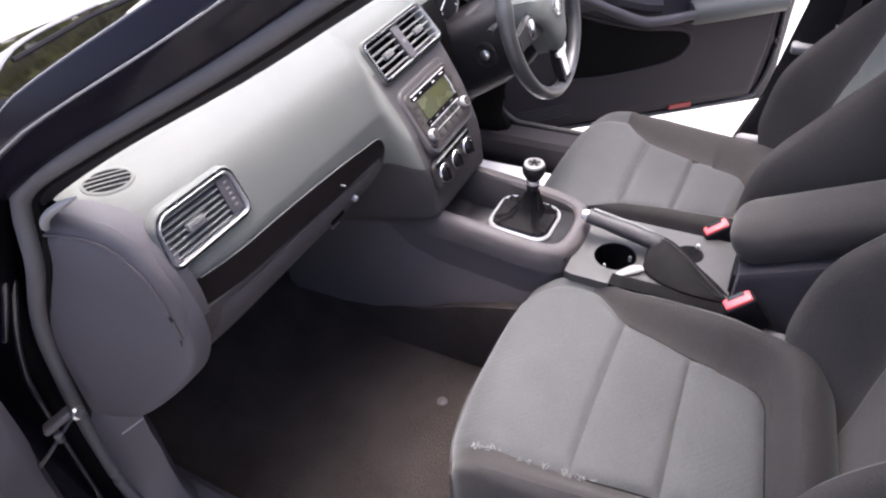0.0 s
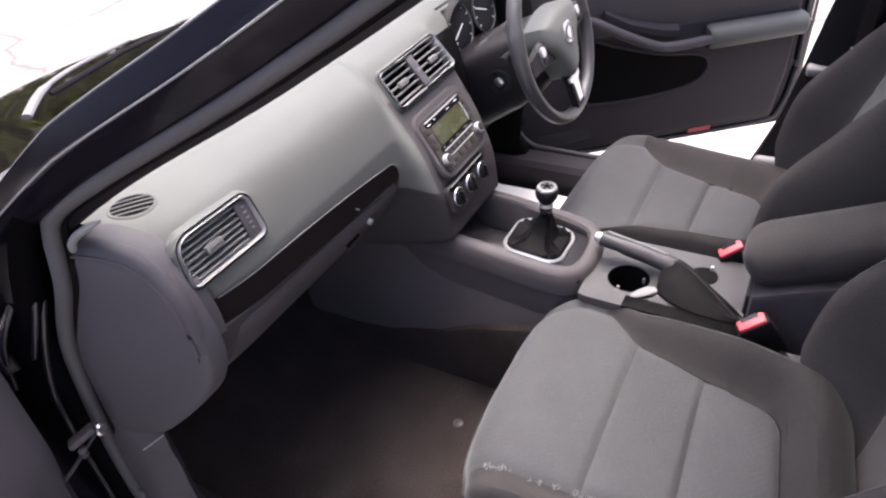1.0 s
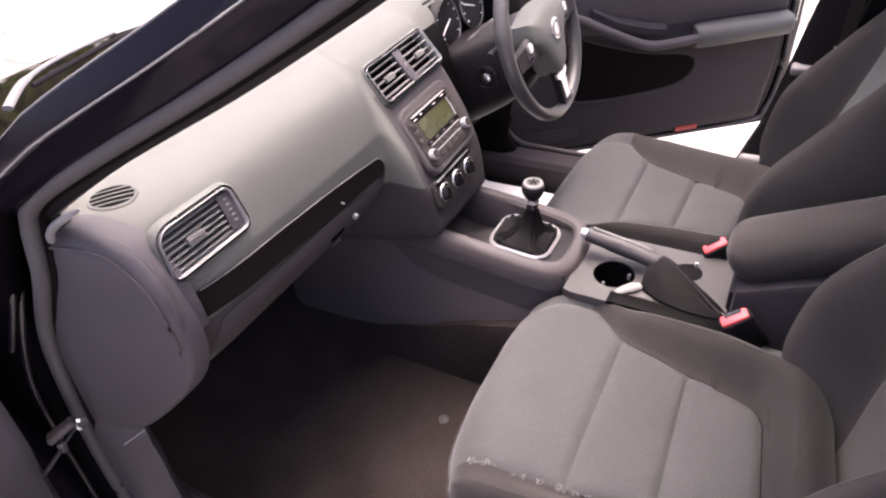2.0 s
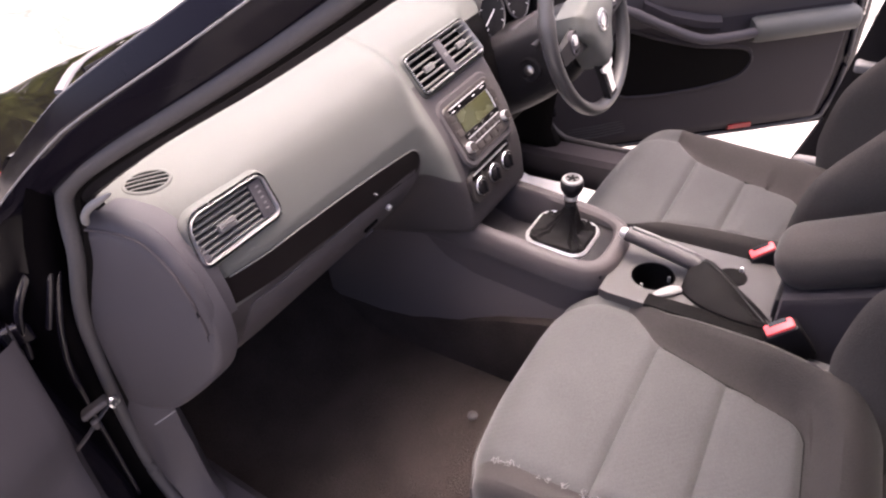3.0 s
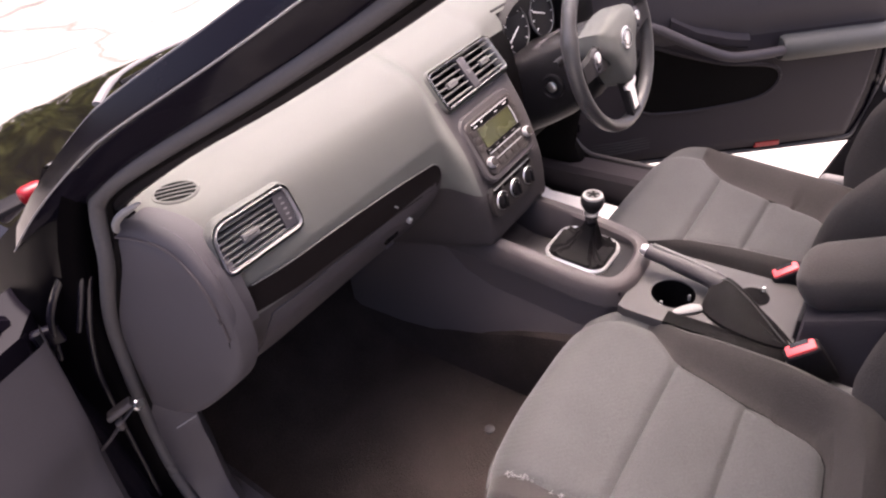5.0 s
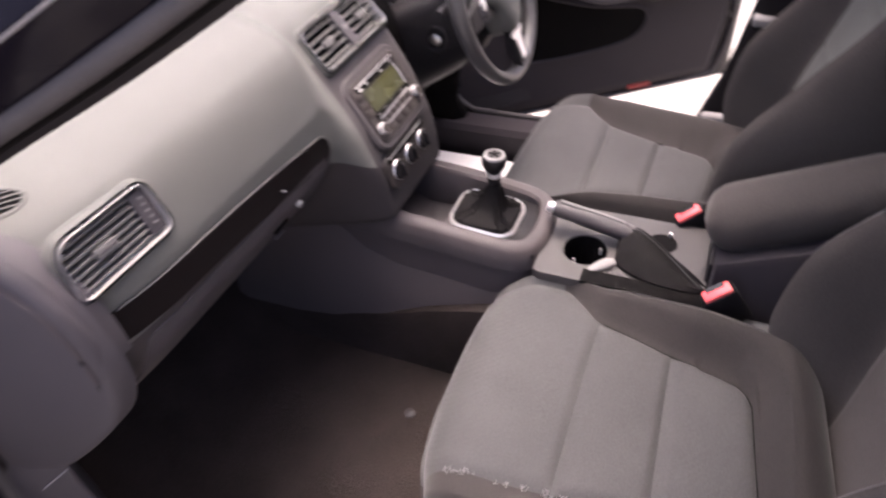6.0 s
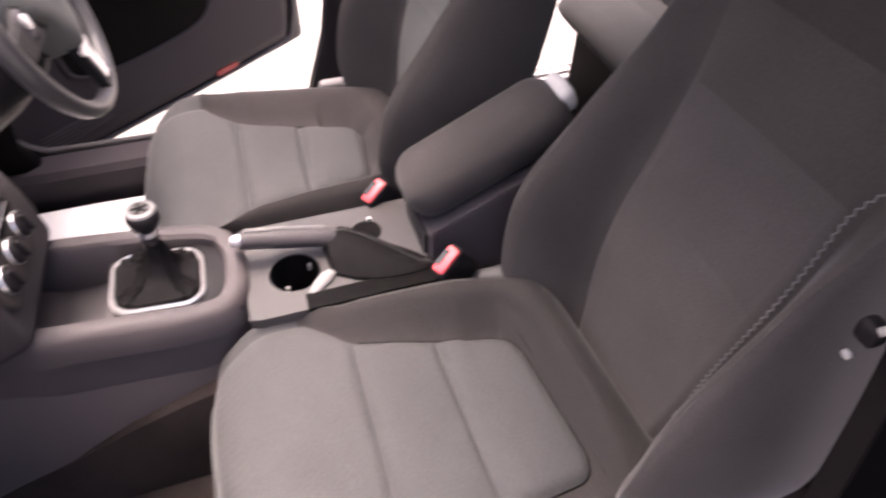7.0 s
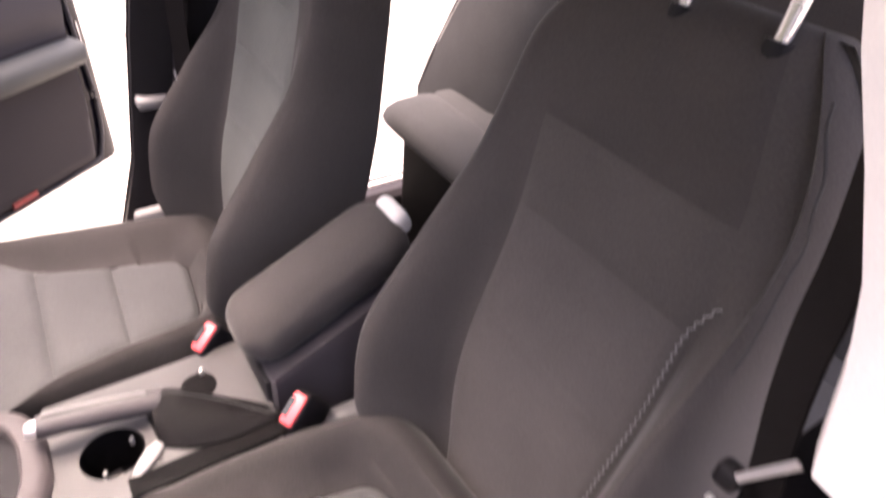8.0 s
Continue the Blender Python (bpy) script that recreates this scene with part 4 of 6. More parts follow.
def steering():
    w = thing("steering_wheel", "dark three-spoke steering wheel with silver spoke insert", "steering wheel")
    m = axes((0.334, 0.098, 0.950), (1, 0, 0), (0, 0.29, 1)) @ Matrix.Rotation(radians(5), 4, "Z")
    R = 0.187
    ring = []
    for i in range(72):
        a = 2 * math.pi * i / 72
        grip = 0.0145 + 0.0025 * math.exp(-((((a - radians(30)) % (2 * math.pi))) / 0.3) ** 2) + 0.0025 * math.exp(-((((a - radians(150)) % (2 * math.pi))) / 0.3) ** 2)
        ring.append([m @ Vector(((R + grip * math.cos(t)) * math.cos(a), (R + grip * math.cos(t)) * math.sin(a), grip * 1.15 * math.sin(t))) for t in [2 * math.pi * j / 12 for j in range(12)]])
    part("rim", loft(ring + [ring[0]], True, False), M_RIM, w, "worn dark leather rim")
    out = smooth_path([(-0.085, 0.052, 0), (0, 0.066, 0), (0.085, 0.052, 0), (0.094, 0.010, 0), (0.060, -0.03, 0), (0.033, -0.085, 0), (0, -0.102, 0), (-0.033, -0.085, 0), (-0.060, -0.03, 0), (-0.094, 0.010, 0), (-0.085, 0.052, 0)], 5)[:-1]
    rings = []
    for d, z in ((0.0, -0.03), (0.0, 0.012), (0.06, 0.024), (0.2, 0.031), (0.5, 0.035)):
        rings.append([m @ Vector((p.x * (1 - d), (p.y + 0.01) * (1 - d) - 0.01, z)) for p in out])
    part("hub", loft(rings), M_DASH, w, "grey airbag cover")
    b = part("badge", turned([(0.024, 0.0), (0.024, 0.004), (0.022, 0.005)], m @ Matrix.Translation((0, 0.004, 0.034))), M_CHROME, w, "round chrome badge")
    part("badge_ring", turned([(0.0185, 0.0045), (0.0185, 0.0062), (0.016, 0.0062), (0.016, 0.0045)], m @ Matrix.Translation((0, 0.004, 0.034))), M_DARK, b)
    for sx in (-1, 1):
        part("spoke", loft([[m @ Vector((sx * x, y, z)) for y, z in ((h, 0.004), (h * 0.8, 0.016), (-h * 0.8, 0.016), (-h, 0.004), (0, -0.01))] for x, h in ((0.06, 0.036), (0.11, 0.03), (0.15, 0.024), (0.178, 0.022))]), M_DARK, w)
        pod = part("button_pod", plate(rounded(0.042, 0.056, 0.020, 6), 0.012, 0.018, 0.005, m @ Matrix.Translation((sx * 0.114, 0.004, 0))), M_SLATE, w)
        part("button", turned([(0.011, 0), (0.011, 0.0035), (0.008, 0.0045)], m @ Matrix.Translation((sx * 0.114, 0.012, 0.018)), 16), M_CHROME, pod)
        part("button", box((sx * 0.114 - 0.010, -0.014, 0.016), (sx * 0.114 + 0.010, -0.007, 0.0215), 0.002, m), M_DARK, pod)
    low = loft([[m @ Vector((x * k, y, z)) for x, z in ((-0.03, 0.002), (-0.024, 0.016), (0.024, 0.016), (0.03, 0.002), (0, -0.01))] for y, k in ((-0.075, 1.1), (-0.12, 0.95), (-0.178, 0.85))])
    part("lower_spoke", low, M_DARK, w)
    part("spoke_insert", loft([[m @ Vector((x, y, z)) for x, z in ((-k, 0.014), (-k, 0.019), (k, 0.019), (k, 0.014))] for y, k in ((-0.098, 0.030), (-0.108, 0.029), (-0.116, 0.014), (-0.165, 0.011))]), M_CHROME, w, "bright silver spoke insert")
    c = thing("steering_column", "black steering column shroud with stalks and ignition", "steering column")
    m3 = axes((0.338, 0.098, 0.948), (1, 0, 0), (0, 0.32, 1))
    rings = []
    for z, wd, up, dn in ((-0.028, 0.07, 0.05, 0.085), (-0.06, 0.088, 0.055, 0.115), (-0.12, 0.10, 0.05, 0.14), (-0.18, 0.115, 0.045, 0.155), (-0.26, 0.13, 0.04, 0.17)):
        rings.append([m3 @ Vector((x * wd, (up if y > 0 else dn) * y, z)) for x, y in [(math.copysign(abs(math.cos(a)) ** 0.6, math.cos(a)), math.copysign(abs(math.sin(a)) ** 0.6, math.sin(a))) for a in [2 * math.pi * k / 20 for k in range(20)]]])
    part("shroud", loft(rings), M_DARK, c)
    part("upper_cover", box((0.265, 0.17, 0.915), (0.44, 0.27, 0.948), 0.015, seg=3), M_LINING, c, "charcoal upper column cover")
    for sx in (-1, 1):
        part("stalk", tube([m3 @ Vector((sx * 0.06, 0.01, -0.07)), m3 @ Vector((sx * 0.13, 0.018, -0.06)), m3 @ Vector((sx * 0.175, 0.02, -0.05))], [0.007, 0.008, 0.009], 10), M_DARK, c)
    ig = m3 @ Matrix.Translation((-0.098, -0.045, -0.12)) @ Matrix.Rotation(radians(-90), 4, "Y")
    part("ignition_ring", turned([(0.03, -0.004), (0.03, 0.004), (0.026, 0.006), (0.020, 0.002)], ig), M_DARK, c)
    part("ignition", turned([(0.012, 0), (0.012, 0.008), (0.009, 0.010)], ig, 16), M_STEEL, c, "steel ignition barrel")
    part("lever", box((0.30, 0.16, 0.79), (0.43, 0.30, 0.83), 0.015), M_DARK, c)


steering()

# ---- centre console ----
console = thing("centre_console", "charcoal plastic centre console between the seats", "console")
sections = [(0.62, 0.16, 0.113, 0.67), (0.36, 0.157, 0.112, 0.67), (0.30, 0.155, 0.112, 0.64), (0.24, 0.154, 0.112, 0.585), (0.17, 0.15, 0.112, 0.56), (0.0, 0.145, 0.111, 0.55), (-0.12, 0.14, 0.108, 0.52), (-0.42, 0.135, 0.105, 0.49), (-0.80, 0.13, 0.09, 0.47)]
rings = []
for y, wb, wt, zt in sections:
    rings.append([(-wb, y, 0.25), (-wb + 0.006, y, 0.40), (-wt, y, zt - 0.02), (-wt + 0.012, y, zt), (wt - 0.012, y, zt), (wt, y, zt - 0.02), (wb - 0.006, y, 0.40), (wb, y, 0.25)])
part("tunnel", loft(rings), M_TUNNEL, console, "charcoal console side")
for g in (-1, 1):
    # carpet rises along a sloping edge of the side panel, and covers all of the tunnel ahead of it
    low = []
    for y, zc in ((0.62, 0.34), (0.45, 0.345), (0.34, 0.362), (0.28, 0.380), (0.20, 0.402), (0.10, 0.446), (0.0, 0.478), (-0.08, 0.500), (-0.14, 0.47), (-0.42, 0.45), (-0.80, 0.44)):
        wb = 0.158 + 0.012 * max(0, y)
        low.append([(g * (wb + 0.006), y, 0.25), (g * (wb - 0.002), y, 0.25 + (zc - 0.25) * 0.75), (g * (wb - 0.012), y, zc - 0.003), (g * (wb - 0.02), y, zc), (g * (wb - 0.06), y, zc - 0.01), (g * (wb - 0.06), y, 0.25)])
    part("tunnel_carpet", loft(low), M_CARPET, console, "dark carpet along the tunnel foot")
u_path = smooth_path([(-0.094, 0.33, 0.650), (-0.094, 0.215, 0.648), (-0.094, 0.10, 0.640), (-0.093, -0.03, 0.624), (-0.080, -0.088, 0.616), (-0.045, -0.108, 0.612), (0.0, -0.112, 0.611), (0.045, -0.108, 0.612), (0.080, -0.088, 0.616), (0.093, -0.03, 0.624), (0.094, 0.10, 0.640), (0.094, 0.215, 0.648), (0.094, 0.33, 0.650)], 6)
rings, skirt = [], []
for i, p in enumerate(u_path):
    d = (u_path[min(i + 1, len(u_path) - 1)] - u_path[max(i - 1, 0)]).normalized()
    a = d.cross(Vector((0, 0, 1))).normalized()
    rings.append([p + a * x + Vector((0, 0, z)) for x, z in ((-0.017, -0.085), (-0.0165, 0.004), (-0.011, 0.011), (0.0, 0.0125), (0.010, 0.010), (0.0165, 0.002), (0.0215, -0.022), (0.0230, -0.040), (0.0195, -0.044), (0.010, -0.046))])
    skirt.append([p + a * x + Vector((0, 0, z)) for x, z in ((0.0192, -0.040), (0.0196, -0.125), (0.004, -0.125), (0.004, -0.040))])
part("gear_surround", loft(rings), M_LID, console, "raised rounded rim round the gear lever")
part("console_side", loft(skirt), M_TUNNEL, console)
part("gear_deck", box((-0.085, -0.10, 0.575), (0.085, 0.085, 0.612), 0.006, Matrix.Translation((0, 0, 0)) @ Matrix.Rotation(radians(1.5), 4, "X")), M_DARK, console)
part("tray", box((-0.085, 0.08, 0.540), (0.085, 0.28, 0.560), 0.008), M_PLASTIC, console, "dark storage tray")
part("tray_divider", box((-0.078, 0.070, 0.55), (0.078, 0.088, 0.608), 0.007), M_PLASTIC, console)


def rear_deck():
    """A flat deck with a deep round cup well in it."""
    cx, cy, r = -0.030, -0.203, 0.042
    hole, out = [], []
    for k in range(48):
        a = 2 * math.pi * k / 48
        c, d = math.cos(a), math.sin(a)
        hole.append((cx + r * c, cy + r * d))
        t = min((((0.098 if c > 0 else -0.116) - cx) / c if abs(c) > 1e-6 else 9), (((-0.122 if d > 0 else -0.425) - cy) / d if abs(d) > 1e-6 else 9))
        out.append((cx + t * c, cy + t * d))
    rings = [[(x * 1.04, y, 0.47) for x, y in out], [(x, y, 0.597) for x, y in out], [(x * 0.985, y, 0.601) for x, y in out], [(x, y, 0.601) for x, y in hole], [(x, y, 0.598) for x, y in hole]]
    d = part("rear_deck", loft(rings, True, False), M_DECK, console, "mid grey rear deck")
    wall = [[(cx + (x - cx) * k, cy + (y - cy) * k, z) for x, y in hole] for k, z in ((1.0, 0.598), (0.99, 0.56), (0.93, 0.512), (0.1, 0.511))]
    cup = part("cup_holder", loft(wall, True, False), M_BLACK, d, "deep black cup holder")
    for tx, ty in ((-0.052, -0.190), (-0.010, -0.232)):
        part("cup_tab", box((tx, ty, 0.575), (tx + 0.006, ty + 0.006, 0.590), 0.002), M_SILVER, cup)


rear_deck()
part("rear_cup", turned([(0.027, 0.0), (0.027, 0.0015), (0.022, 0.002), (0.003, 0.002)], Matrix.Translation((0.030, -0.338, 0.600)), 24), M_BLACK, console)
part("holder_clip", box((0.050, -0.352, 0.598), (0.055, -0.346, 0.612), 0.0015), M_CHROME, console)
part("console_front", box((-0.10, 0.23, 0.48), (0.10, 0.34, 0.70), 0.006), M_TUNNEL, console)
part("holder_arm", tube([(-0.084, -0.222, 0.601), (-0.074, -0.234, 0.605), (-0.061, -0.250, 0.607), (-0.050, -0.262, 0.605)], [0.006, 0.010, 0.012, 0.008], 12, 0.5), M_SILVER, console, "pale cup holder tab")
part("holder_slot", box((-0.117, -0.424, 0.596), (-0.084, -0.212, 0.604), 0.001), M_BLACK, console)


def gear_lever():
    g = thing("gear_lever", "manual gear lever with chrome ring and leather gaiter", "gear lever")
    m = axes((0, 0.006, 0.620), (1, 0, 0), (0, 1, 0.09))
    part("chrome_ring", frame_ring(rounded(0.128, 0.140, 0.034, 7), rounded(0.114, 0.126, 0.030, 7), -0.004, 0.006, m), M_CHROME, g, "bright chrome gaiter ring")
    base = rounded(0.116, 0.128, 0.03, 7)
    n = len(base)
    rings = []
    for k, (sc, h, lx) in enumerate(((1.0, 0.0, 0), (0.94, 0.010, 0.0), (0.78, 0.012, 0.002), (0.55, 0.016, 0.005), (0.36, 0.032, 0.009), (0.26, 0.050, 0.012), (0.19, 0.066, 0.014))):
        ring = []
        for j, (x, y) in enumerate(base):
            w = 1 + 0.07 * math.sin(j * 2 * math.pi / n * 6 + k * 0.8) * (1 if 1 < k < 6 else 0.2)
            ring.append(m @ Vector((x * sc * w + lx, y * sc * w - 0.008 * (1 - sc), h + 0.004 * math.sin(j * 1.9 + k))))
        rings.append(ring)
    part("gaiter", loft(rings), M_LEATHER, g, "black leather gaiter")
    ax = axes((0.016, -0.004, 0.68), (1, 0, 0), (0.05, 1, 0.05))
    part("shaft", turned([(0.013, -0.012), (0.0125, 0.008), (0.014, 0.022), (0.012, 0.03)], ax, 20), M_GLOSS, g)
    part("collar", turned([(0.0145, 0.026), (0.0155, 0.030), (0.0145, 0.034), (0.012, 0.035)], ax, 20), M_CHROME, g, "chrome collar")
    k = part("knob", turned([(0.012, 0.034), (0.017, 0.040), (0.0225, 0.050), (0.0245, 0.059), (0.0235, 0.067), (0.0195, 0.073), (0.016, 0.0745)], ax, 28), M_DARK, g, "round black gear knob")
    part("cap_ring", turned([(0.0215, 0.0705), (0.0205, 0.0745), (0.0160, 0.0765), (0.0145, 0.074)], ax, 28), M_SILVER, k, "silver top ring")
    part("cap", turned([(0.0155, 0.0735), (0.0155, 0.0752), (0.012, 0.0756)], ax, 20), M_DECK, k)
    for q in range(5):
        part("gate_mark", box((-0.0024, 0.0005, 0.0745), (0.0024, 0.0125, 0.0764), 0.0003, ax @ Matrix.Rotation(radians(72 * q), 4, "Z"), 1), M_BLACK, k)


gear_lever()


def handbrake():
    h = thing("handbrake", "handbrake lever with black grip and gaiter", "handbrake")
    path = smooth_path([(0.021, -0.128, 0.648), (0.017, -0.20, 0.638), (0.010, -0.265, 0.629), (0.004, -0.295, 0.622)], 5)
    part("grip", tube(path, [0.016] * 4 + [0.018] * 7 + [0.018] * 5, 14), M_PLASTIC, h)
    part("inlay", tube([(p.x + 0.004, p.y, p.z + 0.0165) for p in path[1:11]], 0.0045, 8), M_SLAT, h, "grey inlay on the grip")
    part("button", tube([(0.021, -0.114, 0.650), (0.021, -0.119, 0.649), (0.021, -0.132, 0.648)], [0.008, 0.011, 0.0115], 14), M_CHROME, h, "chrome release button")
    # three-cornered gaiter: a ridge runs down from the tail of the grip, the near skirt reaches the edge of the deck
    crest = [(0.004, -0.266, 0.634), (0.003, -0.290, 0.645), (-0.012, -0.320, 0.640), (-0.036, -0.362, 0.624), (-0.064, -0.405, 0.606), (-0.076, -0.424, 0.601)]
    near = [(-0.052, -0.262, 0.601), (-0.066, -0.280, 0.601), (-0.080, -0.306, 0.601), (-0.090, -0.345, 0.601), (-0.092, -0.395, 0.601), (-0.086, -0.428, 0.600)]
    far = [(0.028, -0.256, 0.601), (0.030, -0.276, 0.601), (0.016, -0.322, 0.601), (-0.010, -0.364, 0.601), (-0.045, -0.405, 0.601), (-0.070, -0.428, 0.600)]
    crest, near, far = (smooth_path(q, 4) for q in (crest, near, far))
    rings = []
    for i, (p, q, r) in enumerate(zip(crest, near, far)):
        w = 0.004 * math.sin(i * 0.9) * (1 - i / len(crest))
        rings.append([r, r.lerp(p, 0.45) + Vector((0.004, 0, 0.004 + w)), p + Vector((0.010, 0, -0.002)), p, p + Vector((-0.010, 0, -0.003)), q.lerp(p, 0.62) + Vector((0, 0, 0.008 - w)), q.lerp(p, 0.3) + Vector((0, 0, 0.010 + w)), q + Vector((0, 0, 0.006)), q])
    part("gaiter", loft(rings), M_LEATHER, h, "folded black leather gaiter")
    part("gaiter_seam", tube([p + Vector((-0.002, 0, 0.001)) for p in crest], 0.0012, 6), M_SEAM, h)


handbrake()


def soft_box(lo, hi, r, m=None, n=5):
    """A pillow-like box with generous rounding."""
    bm = box(lo, hi, 0.0)
    bmesh.ops.bevel(bm, geom=bm.edges[:], offset=r, segments=n, profile=0.5, affect="EDGES")
    if m is not None:
        bmesh.ops.transform(bm, matrix=m, verts=bm.verts)
    return bm


def armrest():
    a = thing("armrest", "grey fabric centre armrest on a dark box", "armrest")
    m = Matrix.Translation((0.014, -0.402, 0.700)) @ Matrix.Rotation(radians(-26), 4, "X")
    part("pad", soft_box((-0.064, -0.300, -0.066), (0.064, 0.004, 0.036), 0.046, m), M_FABRIC_DUSK, a, "grey fabric pad")
    part("hinge_cap", soft_box((-0.034, -0.316, -0.022), (0.036, -0.285, 0.024), 0.015, m), M_HEADLINER, a, "pale hinge cap")
    bx = [[(x, y, 0.44), (x, y, zt - 0.012), (x * 0.94, y, zt), (0.066, y, zt), (0.072, y, 0.44)] for x, y, zt in ((-0.060, -0.428, 0.650), (-0.066, -0.432, 0.656), (-0.068, -0.52, 0.700), (-0.066, -0.62, 0.745), (-0.06, -0.70, 0.77))]
    part("box", loft(bx), M_LINING, a, "dark storage box")
    part("front_flap", box((-0.052, -0.432, 0.46), (0.062, -0.420, 0.645), 0.005), M_DARK, a)


armrest()


def buckle(x, y, z, turn):
    b = thing("seat_belt_buckle", "black seat belt buckle with a red button", "seat belt buckle", "front seat belt buckles")
    m = Matrix.Translation((x, y, z)) @ Matrix.Rotation(radians(turn), 4, "Z") @ Matrix.Rotation(radians(-32), 4, "X")
    part("housing", box((-0.0145, -0.029, -0.085), (0.0145, 0.029, 0.0), 0.006, m, 3), M_DARK, b)
    btn = box((-0.0115, -0.024, -0.008), (0.0115, 0.024, 0.005), 0.004, m)
    part("release_button", btn, M_RED, b, "bright red release button")
    part("slot", box((0.002, -0.015, 0.001), (0.0118, 0.015, 0.006), 0.0008, m, 1), M_GLOSS, b)
    part("stalk", tube([m @ Vector((0, 0, -0.08)), m @ Vector((0, -0.005, -0.13)), m @ Vector((0, -0.02, -0.2))], 0.012, 8), M_DARK, b)


buckle(0.108, -0.372, 0.622, 26)
buckle(-0.112, -0.440, 0.640, 26)


# ---- seats ----
def seat(cx, cy, cz, outer, label, group):
    """outer: the side away from the tunnel, -1 or 1."""
    s = thing("front_seat", label, "car seat", group, at=(cx, cy, cz))
    # cushion: cross-sections from front to rear, with the seam borders of the insert on either side
    half = [(-0.63, 0.150), (-0.61, 0.178), (-0.58, 0.204), (-0.55, 0.220), (-0.51, 0.233), (-0.46, 0.242), (-0.40, 0.248), (-0.22, 0.252), (-0.10, 0.250), (-0.06, 0.242), (-0.03, 0.231), (-0.009, 0.214)]
    inner = [(-0.63, 0.095), (-0.54, 0.105), (-0.47, 0.120), (-0.41, 0.131), (-0.351, 0.138), (-0.286, 0.153), (-0.222, 0.169), (-0.185, 0.200), (-0.15, 0.222), (-0.10, 0.220), (-0.05, 0.205), (0.0, 0.19)]
    outside = [(-0.63, 0.095), (-0.54, 0.115), (-0.47, 0.134), (-0.40, 0.143), (-0.34, 0.150), (-0.222, 0.168), (-0.10, 0.178), (-0.03, 0.178), (0.0, 0.17)]
    if outer > 0:
        outside = [(-0.63, 0.06), (-0.50, 0.072), (-0.43, 0.086), (-0.34, 0.105), (-0.258, 0.128), (-0.20, 0.170), (-0.165, 0.205), (-0.15, 0.222), (-0.05, 0.205), (0.0, 0.19)]
    shift = -0.03 if outer > 0 else 0.0
    ys = [-0.012, -0.0125, -0.014, -0.017, -0.021, -0.026, -0.032, -0.039, -0.047, -0.055, -0.064] + [-0.072 - 0.0075 * k for k in range(74)]
    ys = [y + 0.011 * max(0, 1 + (y + 0.012) / 0.1) for y in ys]
    seams = (-0.222, -0.352)
    rim = -0.4848

    def ease(v):
        v = min(1, max(0, v))
        return v * v * (3 - 2 * v)

    def border(keys, y, r=0.032):
        """Half-width of the insert, rounded off at its rear corners, and the same carried straight on."""
        b = curve_at(keys, y)
        over = rim + r - y
        if over <= 0:
            return b, b
        return (b - r + math.sqrt(max(0, r * r - over * over)) if y > rim else 0.012), b

    def outside_rim(x, y, b, r=0.032):
        """Distance behind the rear border with its rounded corners."""
        px, py = min(r, x - (b - r)), rim + r - y
        if px > 0:
            return (math.hypot(px, py) if py > 0 else px) - r
        return rim - y

    bulge = [(-0.26, -0.052), (-0.20, -0.024), (-0.12, 0.006), (0.0, 0.021), (0.12, 0.022), (0.20, 0.013), (0.26, 0.0)]
    IN, OUT = 20, 16
    rows = []
    for y in ys:
        wide = lerp_at([(-0.10, 0.0), (-0.05, 0.006), (-0.009, 0.022)], y)
        zt = 0.588 - 0.03 * min(1, max(0, -y / 0.5))
        if y > -0.115:
            zt -= 0.12 * (1 - math.sqrt(max(0, 1 - ((y + 0.115) / 0.1061) ** 2)))
        groove = sum(0.011 * math.exp(-((y - q) / 0.0065) ** 2) for q in seams[:2])
        puff = 0.007 * abs(math.sin(math.pi * (y + 0.222) / 0.13)) ** 0.7 if y < -0.22 else 0.0
        crest = 0.034 * min(1, max(0, (-y - 0.05) / 0.2))
        rise = lerp_at([(0.0, 0.0), (0.15, 0.0), (0.42, 0.03), (0.53, 0.030), (0.58, 0.02), (0.63, 0.0)], -y)
        if outer > 0:
            rise *= 0.5
        fade = max(0, 1 + y / 0.25)
        row = []
        for j in range(-IN - OUT, IN + OUT + 1):
            g = -1 if j < 0 else 1
            k = abs(j)
            w = curve_at(half, y) + wide * (g != outer)
            b, bl = (v + g * shift for v in border(outside if g == outer else inner, y))
            b = max(b, 0.012)
            near = min(1, max(0, (b - 0.03) / 0.08))
            if k <= IN:
                q = k / IN
                x = b * q
                z = zt + near * 0.004 * q * q + puff * (1 - q ** 8) - groove * (1 - q ** 14) - near * 0.009 * max(0, q - 0.92) / 0.08
            else:
                t = (k - IN) / OUT
                if t < 0.5:
                    e = t / 0.5
                    x = b + (bl + (w - bl) * 0.55 - b) * e
                    z = zt - near * 0.005 * (1 - e) + (crest + rise * (g != outer)) * (e * e * (3 - 2 * e))
                else:
                    th = (t - 0.5) / 0.5 * math.pi / 2
                    x = bl + (w - bl) * (0.55 + 0.45 * math.sin(th))
                    z = zt + crest + rise * (g != outer) - 0.25 * (1 - math.cos(th))
            if y < -0.40:
                # the roll behind the insert joins the bolsters in one sweep
                gap = outside_rim(x, y, bl)
                a, c = ease((x - bl) / (0.55 * (w - bl))), ease(gap / 0.038)
                if k <= IN + OUT // 2:
                    z = zt + (puff * (1 - (x / bl) ** 8) if x < bl else 0) * (1 - c) + (crest + rise * min(1, max(0, 0.5 - outer * g * x / 0.24))) * (1 - (1 - a) * (1 - c)) - 0.011 * math.exp(-(min(gap, 0.05) / 0.007) ** 2) * (1 - a)
                back = min(1, max(0, (rim - y - 0.036) / 0.078))
